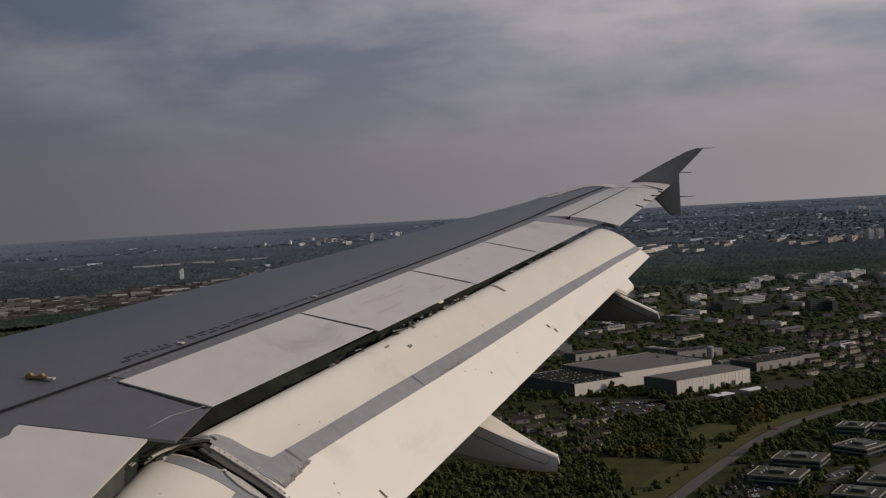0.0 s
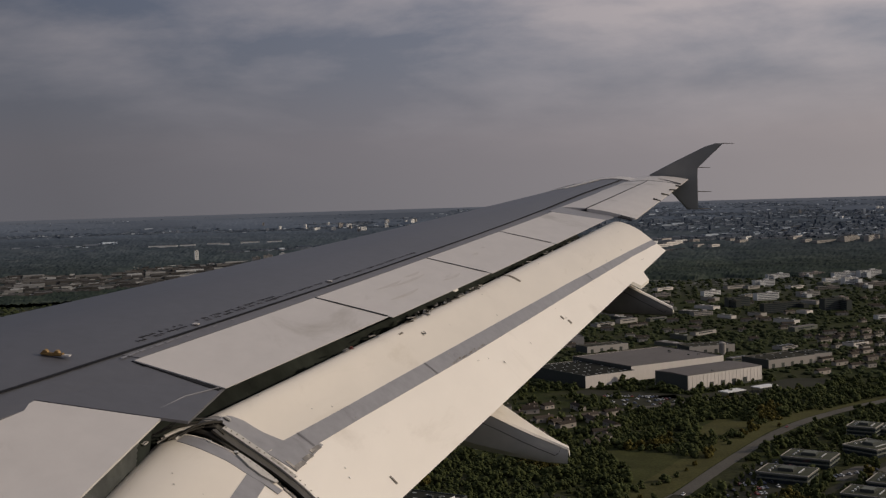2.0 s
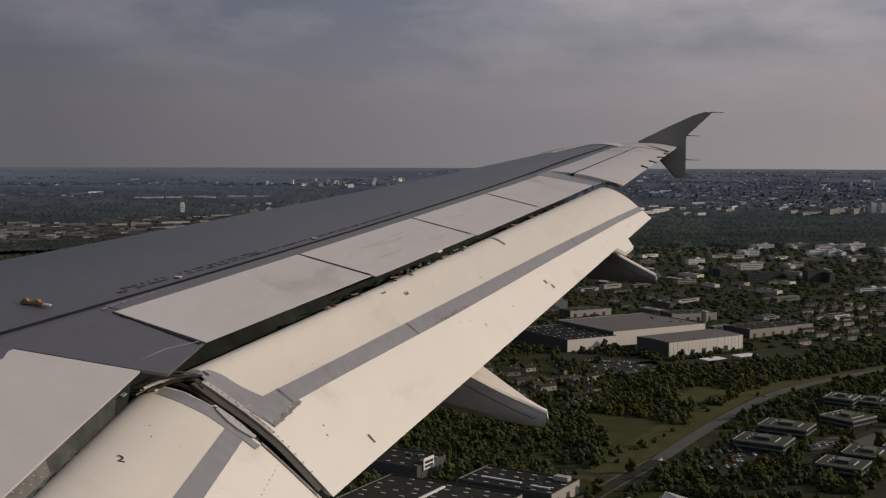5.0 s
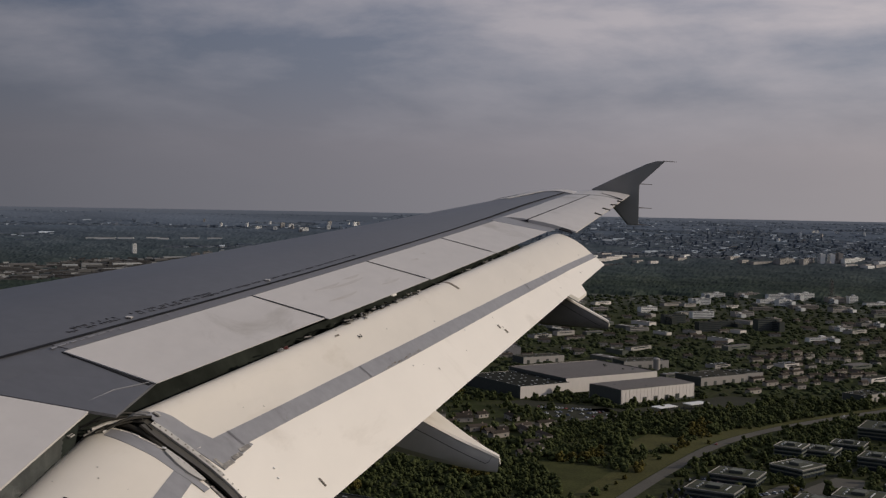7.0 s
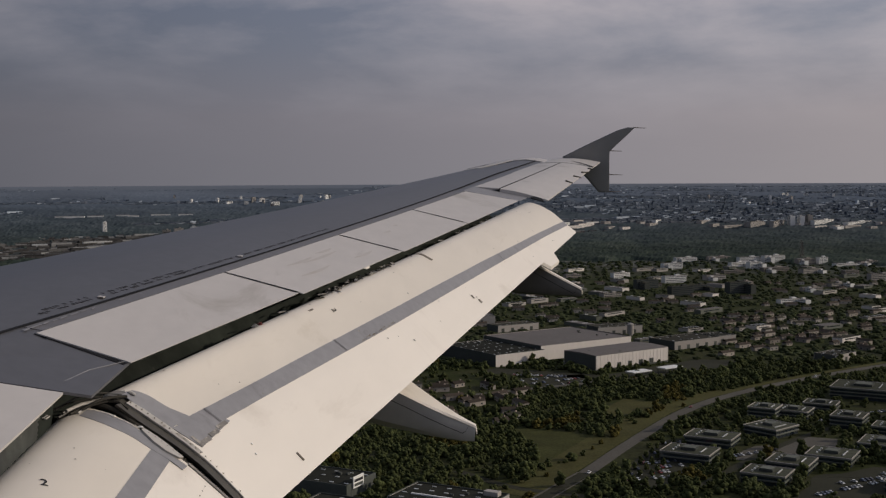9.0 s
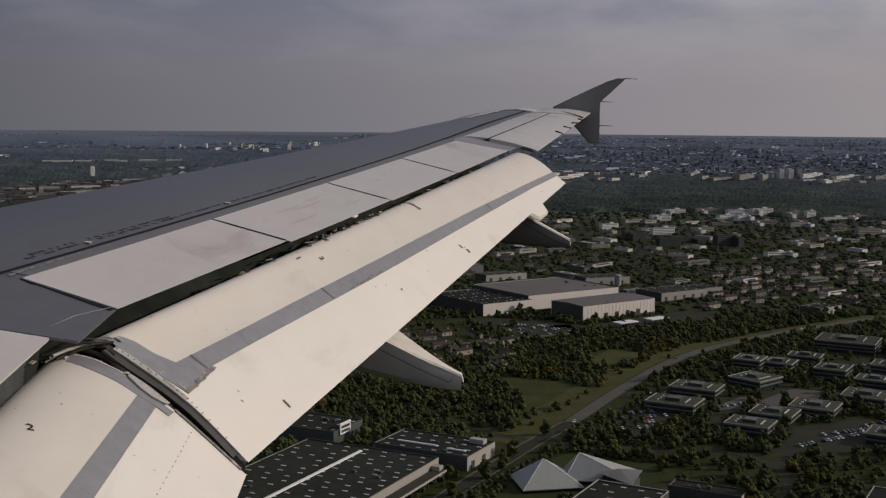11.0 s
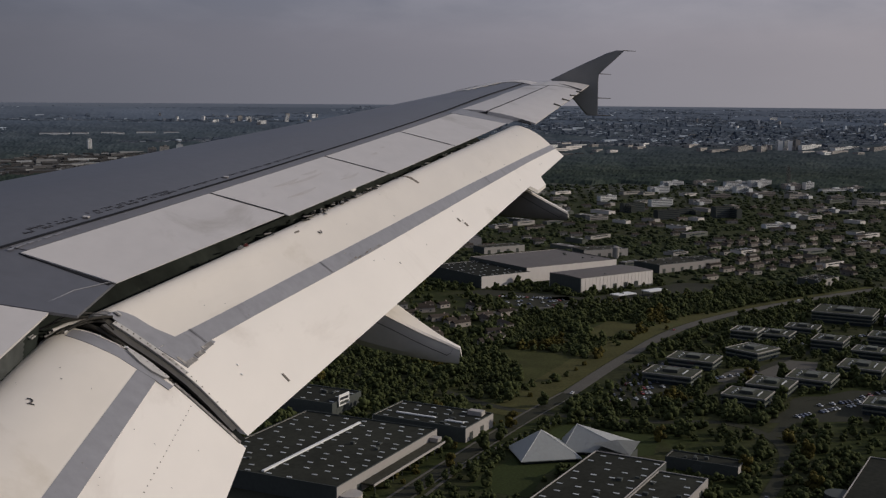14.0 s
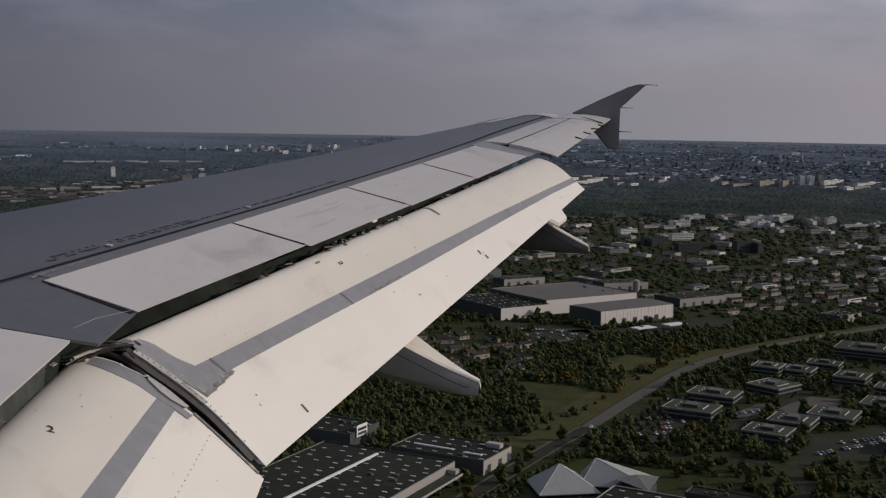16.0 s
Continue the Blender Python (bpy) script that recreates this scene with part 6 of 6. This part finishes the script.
# tower blocks and long white halls that stand out far off
FAR_BLOCKS = [(1175, 4060, 50, 110, 16, 8), (1260, 4090, 50, 90, 16, 8), (1330, 4150, 100, 24, 18, 13), (1365, 4150, 100, 24, 18, 13), (1400, 4170, 100, 24, 18, 14), (1480, 4260, 44, 150, 16, 7), (1600, 4230, 42, 180, 18, 5),
              (1720, 4200, 42, 140, 18, 6), (-660, 3230, 20, 24, 18, 16), (-620, 3240, 100, 20, 18, 17), (-700, 3260, 20, 22, 18, 14), (-1050, 3930, 30, 13, 12, 13)]
for x, y, a, l, w, s in FAR_BLOCKS:
    p, k = far(x, y)
    block_of_flats(x, y, a, l, w, s, "pale tower block far off above the trees" if s > 9 else "long pale block far off among trees", "tower block", "far blocks", "white" if s % 2 else "wall_pale", k, p)
rnd = random.Random(61)
for i in range(30):
    az = rnd.choice((radians(rnd.uniform(-12, -4)), radians(rnd.uniform(-12, -4)), radians(rnd.uniform(8, 24))))
    r = rnd.uniform(7000, 10500)
    p, k = far(r * math.sin(az), r * math.cos(az))
    block_of_flats(0, 0, rnd.uniform(0, 90), rnd.uniform(20, 60), 22, rnd.randint(8, 18), "pale tower block on the skyline", "tower block", "far blocks", "white" if i % 3 else "wall_pale", k * 0.7, p)
for x, y, l in ((-1600, 5400, 130), (-1500, 5460, 70), (-1400, 5560, 60), (-1240, 5640, 90), (-1120, 5640, 70), (-1330, 5480, 50)):
    p, k = far(x, y)
    e = tagged(new("distant_hall"), "long low white hall far off", "warehouse", "far halls")
    e.matrix_basis = Matrix.Translation(p) @ Matrix.Rotation(radians(12), 4, "Z") @ Matrix.Scale(k, 4)
    part("wall", box(l, 60, 9), M["white"], e)
    part("roof", box(l - 2, 58, 0.4, T((0, 0, 9.004))), M["roof_pale"], e)

# ================= trees =================
def blob(bm, c, r, sub, rnd, rough=0.22):
    q = bmesh.ops.create_icosphere(bm, subdivisions=sub, radius=1.0)["verts"]
    for v in q:
        d = v.co.normalized()
        v.co = Vector(c) + Vector((d.x * r[0], d.y * r[1], d.z * r[2])) * (1 + rough * (rnd.random() * 2 - 1))


def crown_bm(seed, clumps, sub, height=9.0, spread=4.0, base=2.5, fine=1.0):
    rnd = random.Random(seed)
    bm = bmesh.new()
    for i in range(clumps):
        a, f = rnd.uniform(0, 6.283), (i + 0.5) / clumps
        z = base + (height - base) * f
        rad = spread * math.sin(math.pi * (0.18 + 0.72 * f)) * rnd.uniform(0.3, 0.75)
        s = fine * spread * rnd.uniform(0.36, 0.6) * (1.15 - 0.5 * f)
        blob(bm, (rad * math.cos(a), rad * math.sin(a), z), (s, s, s * rnd.uniform(0.75, 1.1)), sub, rnd)
    return bm


def arrays(bm):
    bmesh.ops.triangulate(bm, faces=bm.faces)
    bm.verts.index_update()
    V = np.array([v.co[:] for v in bm.verts])
    F = np.array([[v.index for v in f.verts] for f in bm.faces])
    bm.free()
    return V, F


def mass(name, spots, protos, mat, label, category):
    """Many trees in one mesh: spots are (x, y, z, size)."""
    rnd = random.Random(len(spots))
    Vs, Fs, n = [], [], 0
    for x, y, z, s in spots:
        V, F = protos[rnd.randrange(len(protos))]
        a = rnd.uniform(0, 6.283)
        c, si = math.cos(a) * s, math.sin(a) * s
        Vs.append(np.stack([x + c * V[:, 0] - si * V[:, 1], y + si * V[:, 0] + c * V[:, 1], z + V[:, 2] * s * rnd.uniform(0.8, 1.2)], 1))
        Fs.append(F + n)
        n += len(V)
    ob = new(name, np_mesh(name, np.concatenate(Vs), np.concatenate(Fs), mat))
    return tagged(ob, label, category, kind="stuff")


near_protos = [arrays(crown_bm(100 + i, 14, 1, 5.0 + 0.5 * i, 5.0, 0.8, 0.78)) for i in range(8)]
wood_protos = [arrays(crown_bm(150 + i, 10, 1, 4.6 + 0.45 * i, 5.3, 0.8, 0.82)) for i in range(9)]
mid_protos = [(V_ * (1, 1, 0.62), F_) for V_, F_ in (arrays(crown_bm(200 + i, 5, 1, 4.0, 7.6, 0.0)) for i in range(6))]
far_protos = []
for i in range(5):
    rnd = random.Random(300 + i)
    bm = bmesh.new()
    for j in range(3):
        blob(bm, (rnd.uniform(-12, 12), rnd.uniform(-12, 12), 2.5), (8, 7, 2.2), 1, rnd, 0.2)
    far_protos.append(arrays(bm))

# single trees that stand by themselves: the row along the footpath, on lawns and car parks
TREE = []
for i in range(6):
    e = new("tree")
    part("trunk", rod((0, 0, 0), (0.1, 0.05, 3.6), 0.22, 0.12, 7), M["bark"], e)
    part("crown", crown_bm(400 + i, 12, 2, 8.0 + i * 0.5, 3.3 + 0.2 * i, 2.2), M["leaf_gold" if i == 5 else "leaf"], e)
    tagged(e, "yellowing broad-leaved tree on a lawn" if i == 5 else "dark green broad-leaved tree beside a path", "tree", "single trees")
    TREE.append(e)
rnd = random.Random(71)
singles = [(27 + 70 * f + rnd.uniform(-0.8, 0.8), 566 + 100 * f, 0.62, 0) for f in np.linspace(0, 1, 19)]
singles += [(132 + 6.5 * i + d * 0.5, 718 + 14 * i + d * -0.2, 0.5, i % 5) for i in range(8) for d in (0, 14, 28)]
singles += [(x + rnd.uniform(-2, 2), y + rnd.uniform(-2, 2), rnd.uniform(0.7, 1.15), rnd.randrange(6)) for x, y in
            ((40, 566), (47, 556), (150, 632), (143, 655), (120, 668), (168, 640), (185, 620), (196, 600), (180, 575), (200, 570), (222, 600), (236, 620), (262, 640), (280, 650), (300, 655), (318, 668),
             (335, 690), (346, 705), (330, 720), (205, 690), (198, 700), (190, 715), (240, 770), (262, 775), (296, 786), (312, 772), (250, 800), (300, 840), (232, 690), (172, 690), (160, 700), (12, 545),
             (20, 555), (32, 585), (48, 615), (60, 636), (70, 660), (90, 706), (70, 716), (52, 722), (30, 736), (16, 700), (24, 690), (228, 560), (214, 556), (204, 545), (196, 530), (188, 515), (176, 500))]
used_t = set()
for x, y, s, i in singles:
    m = Matrix.Translation((x, y, GZ)) @ Matrix.Rotation(rnd.uniform(0, 6.28), 4, "Z")
    if i in used_t:
        o = copy_thing(TREE[i], m)
    else:
        used_t.add(i)
        o = TREE[i]
        o.matrix_basis = m
    o.scale = (s, s, s * rnd.uniform(0.9, 1.15))
    BLOCKED.append(([(x - 2, y - 2), (x + 2, y - 2), (x + 2, y + 2), (x - 2, y + 2)], (x - 2, x + 2, y - 2, y + 2)))


def wooded(x, y):
    """Chance of a tree at a place, 0 to 1."""
    n = noise.noise(Vector((x * 0.012, y * 0.012, 2))) + 0.5 * noise.noise(Vector((x * 0.03, y * 0.03, 4)))
    left = x < float(np.interp(y, [p[1] for p in ROAD], [p[0] for p in ROAD]))
    if left and 660 < y < 1010 and float(np.interp(y, [p[1] for p in ROAD], [p[0] for p in ROAD])) - x < 30:
        return 0.38 + 0.5 * n
    if y > 640 and left and y < 1130:
        d = 0.32 if x < 150 and y > 1000 or x < 70 and y > 880 else 1.0 if x > 60 else 0.8
        return d + 0.5 * n
    if y < 1000:
        return 0.60 + 0.7 * n
    if y < 1230:
        return 0.62 + 0.6 * n
    if y < 1700:
        return 0.75 + 0.6 * n
    return 0.72 + 0.7 * n


rnd = random.Random(81)
spots, gold, step = [], [], 7.0
y = 440.0
while y < 1180:
    step = 5.6 if y > 640 else 6.4
    x = -0.46 * y
    while x < 0.50 * y:
        px, py = x + rnd.uniform(-2.6, 2.6), y + rnd.uniform(-2.6, 2.6)
        if rnd.random() < wooded(px, py) and free(px, py, 1.5):
            s = rnd.choice((rnd.uniform(0.25, 0.5), rnd.uniform(0.35, 0.7), rnd.uniform(0.5, 1.1))) * (1.0 if py > 640 else 0.9)
            (gold if noise.noise(Vector((px * 0.02, py * 0.02, 9))) > 0.52 - 0.5 * (0 < float(np.interp(py, [p[1] for p in ROAD], [p[0] for p in ROAD])) - px < 26 and py < 1000) else spots).append((px, py, GZ, s))
        x += step
    y += step
mass("woodland", [p for p in spots if p[1] < 690], near_protos, M["leaf"], "dark green broad-leaved trees between the halls", "trees")
mass("woodland", [p for p in spots if p[1] >= 690], wood_protos, M["leaf"], "dense dark green broad-leaved trees", "trees")
mass("yellow_woodland", gold, wood_protos, M["leaf_gold"], "yellowing bushes and trees", "trees")
spots = []
y = 1180.0
while y < 2520:
    st = 10.5 + (y - 1180) / 130
    x = -0.48 * y
    while x < 0.50 * y:
        px, py = x + rnd.uniform(-5, 5), y + rnd.uniform(-5, 5)
        w_ = wooded(px, py) if py < 2250 else 0.75 + 0.5 * noise.noise(Vector((px * 0.004, py * 0.004, 2)))
        if rnd.random() < w_ and free(px, py, 4):
            spots.append((px, py, GZ, rnd.uniform(0.6, 1.15) * (1 + (py - 1180) / 4500) * (0.85 if py > 1650 else 1.0)))
        x += st
    y += st
mass("far_trees", spots, mid_protos, M["leaf_mid"], "belts of dark green trees between the houses", "trees")


def canopy():
    """The closed crowns of the far woods: a lumpy roof over the land, with holes for town and fields."""
    rnd = random.Random(83)
    rs, r = [], 2440.0
    while r < 17000:
        rs.append(r)
        r += 11 + (r - 2440) * 0.024
    n, V, ok = 900, [], []
    for i, r in enumerate(rs):
        for j in range(n + 1):
            az = radians(-27 + 54 * (j + rnd.uniform(-0.4, 0.4)) / n)
            rr = r * (1 + 0.003 * rnd.uniform(-1, 1))
            x, y = rr * math.sin(az), rr * math.cos(az)
            f = forest(x, y) + 0.25 * noise.noise(Vector((x * 0.02, y * 0.01, 3)))
            h = 8 + 3.5 * noise.noise(Vector((x * 0.016, y * 0.02, 1))) + 1.5 * rnd.uniform(-1, 1)
            h *= min(1.0, max(0.0, (f + 0.06) * 8))
            V.append(far(x, y, h - 1.0)[0][:])
            ok.append(f > -0.12)
    T3 = []
    m = n + 1
    for i in range(len(rs) - 1):
        for j in range(n):
            a = i * m + j
            if ok[a] or ok[a + 1] or ok[a + m]:
                T3 += [(a, a + 1, a + m + 1), (a, a + m + 1, a + m)]
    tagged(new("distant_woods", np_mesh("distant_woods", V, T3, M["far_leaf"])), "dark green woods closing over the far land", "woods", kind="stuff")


canopy()
spots = []
for i in range(2600):                # clumps of trees between the far houses
    r = 2480 * math.exp(rnd.random() * 0.9)
    a = radians(rnd.uniform(-26, 26))
    x, y = r * math.sin(a), r * math.cos(a)
    if forest(x, y) < 0.05 and free(x, y, 3):
        p, k = far(x, y)
        spots.append((p.x, p.y, p.z - 1.0 * k, k * rnd.uniform(0.7, 1.5)))
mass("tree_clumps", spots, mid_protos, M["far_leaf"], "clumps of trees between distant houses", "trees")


def pylon(x, y, h):
    """A lattice mast with three cross-arms."""
    e = placed("power_pylon", x, y, 20, "grey steel lattice power pylon above the woods", "pylon", "power pylons")
    for sx in (-1, 1):
        for sy in (-1, 1):
            part("leg", rod((sx * 4, sy * 4, 0), (sx * 0.6, sy * 0.6, h), 0.35, 0.25, 5), M["roof_pale"], e)
    for f in (0.62, 0.76, 0.9):
        part("cross_arm", rod((-9 * (1.3 - f), 0, h * f), (9 * (1.3 - f), 0, h * f), 0.3, 0.3, 5), M["roof_pale"], e)
    for i in range(7):
        f, g = i / 7, (i + 1) / 7
        a, b2 = 4 - 3.4 * f, 4 - 3.4 * g
        part("brace", rod((-a, -a, h * f), (b2, -b2, h * g), 0.18, 0.18, 4), M["roof_pale"], e)


for x, y, h in ((815, 2460, 46), (832, 2520, 46)):
    pylon(x, y, h)

# ================= cars =================
def car_proto(mat):
    e = new("car")
    bm = bmesh.new()
    prof = [(-2.1, 0.35), (-2.1, 0.85), (-1.2, 0.95), (1.9, 0.95), (2.1, 0.8), (2.1, 0.35)]
    bm = loft([[Vector((x, s * 0.85, z)) for x, z in prof] for s in (-1, 1)], closed=True, caps=True)
    part("body", bm, mat, e)
    cab = [(-1.0, 0.955), (-0.45, 1.42), (1.0, 1.45), (1.7, 0.955)]
    c = part("cabin", loft([[Vector((x, s * 0.74, z)) for x, z in cab] for s in (-1, 1)], closed=True, caps=True), M["glass"], e)
    part("roof_panel", box(1.5, 1.4, 0.04, T((0.28, 0, 1.456))), mat, c)
    for sx in (-1.3, 1.3):
        for sy in (-0.8, 0.8):
            bm = bmesh.new()
            bmesh.ops.create_cone(bm, cap_ends=True, segments=12, radius1=0.32, radius2=0.32, depth=0.2, matrix=T((sx, sy, 0.32)) @ Matrix.Rotation(radians(90), 4, "X"))
            part("wheel", bm, M["tyre"], e)
    return e


CARS = [car_proto(m) for m in CAR_PAINT]
CAR_LABEL = ["silver car parked on asphalt", "white car parked on asphalt", "black car parked on asphalt", "dark blue car parked on asphalt", "dull red car parked on asphalt"]
for c, lb in zip(CARS, CAR_LABEL):
    tagged(c, lb, "car", "parked cars")
rnd = random.Random(91)
spots = []
for i in range(8):
    for d in range(0, 34, 3):
        if rnd.random() < 0.55:
            spots.append((134 + 6.5 * i + d * 0.9, 716 + 14 * i + d * 0.25, 105))
spots += [(236 + 3.1 * i, 676 + 1.8 * i, 120) for i in range(20) if rnd.random() < 0.6]
spots += [(262 + 3.1 * i, 704 + 1.2 * i, 120) for i in range(18) if rnd.random() < 0.6]
spots += [(-108 + 9 * i, 552 - 7 * i, 60) for i in range(8)]
spots += [(95 + 3.2 * i, 1102 - 0.6 * i, 70) for i in range(16) if rnd.random() < 0.7]
spots += [(ROAD[i][0] + 2, ROAD[i][1], 62) for i in (5, 7, 9)]
spots += [(100 + 3.4 * i + 9 * j, 1070 + 2.0 * i - 14 * j, 125) for j in range(3) for i in range(14) if rnd.random() < 0.7]
spots += [(218 + 3.0 * i, 776 + 1.6 * i, 120) for i in range(12) if rnd.random() < 0.6]
spots += [(152 + 4.6 * i, 482 + 9.0 * i, 60) for i in range(7) if rnd.random() < 0.7]
spots += [(x_ + 3.2 * i, y_ + 2.0 * i, 120) for x_, y_ in ((300, 726), (340, 770), (312, 884), (360, 910), (402, 940)) for i in range(9) if rnd.random() < 0.6]
used_c = set()
for x, y, a in spots:
    i = rnd.choice((0, 0, 1, 1, 2, 3, 4))
    m = Matrix.Translation((x, y, GZ + 0.1)) @ Matrix.Rotation(radians(a + rnd.uniform(-3, 3)), 4, "Z")
    if i in used_c:
        copy_thing(CARS[i], m)
    else:
        used_c.add(i)
        CARS[i].matrix_basis = m
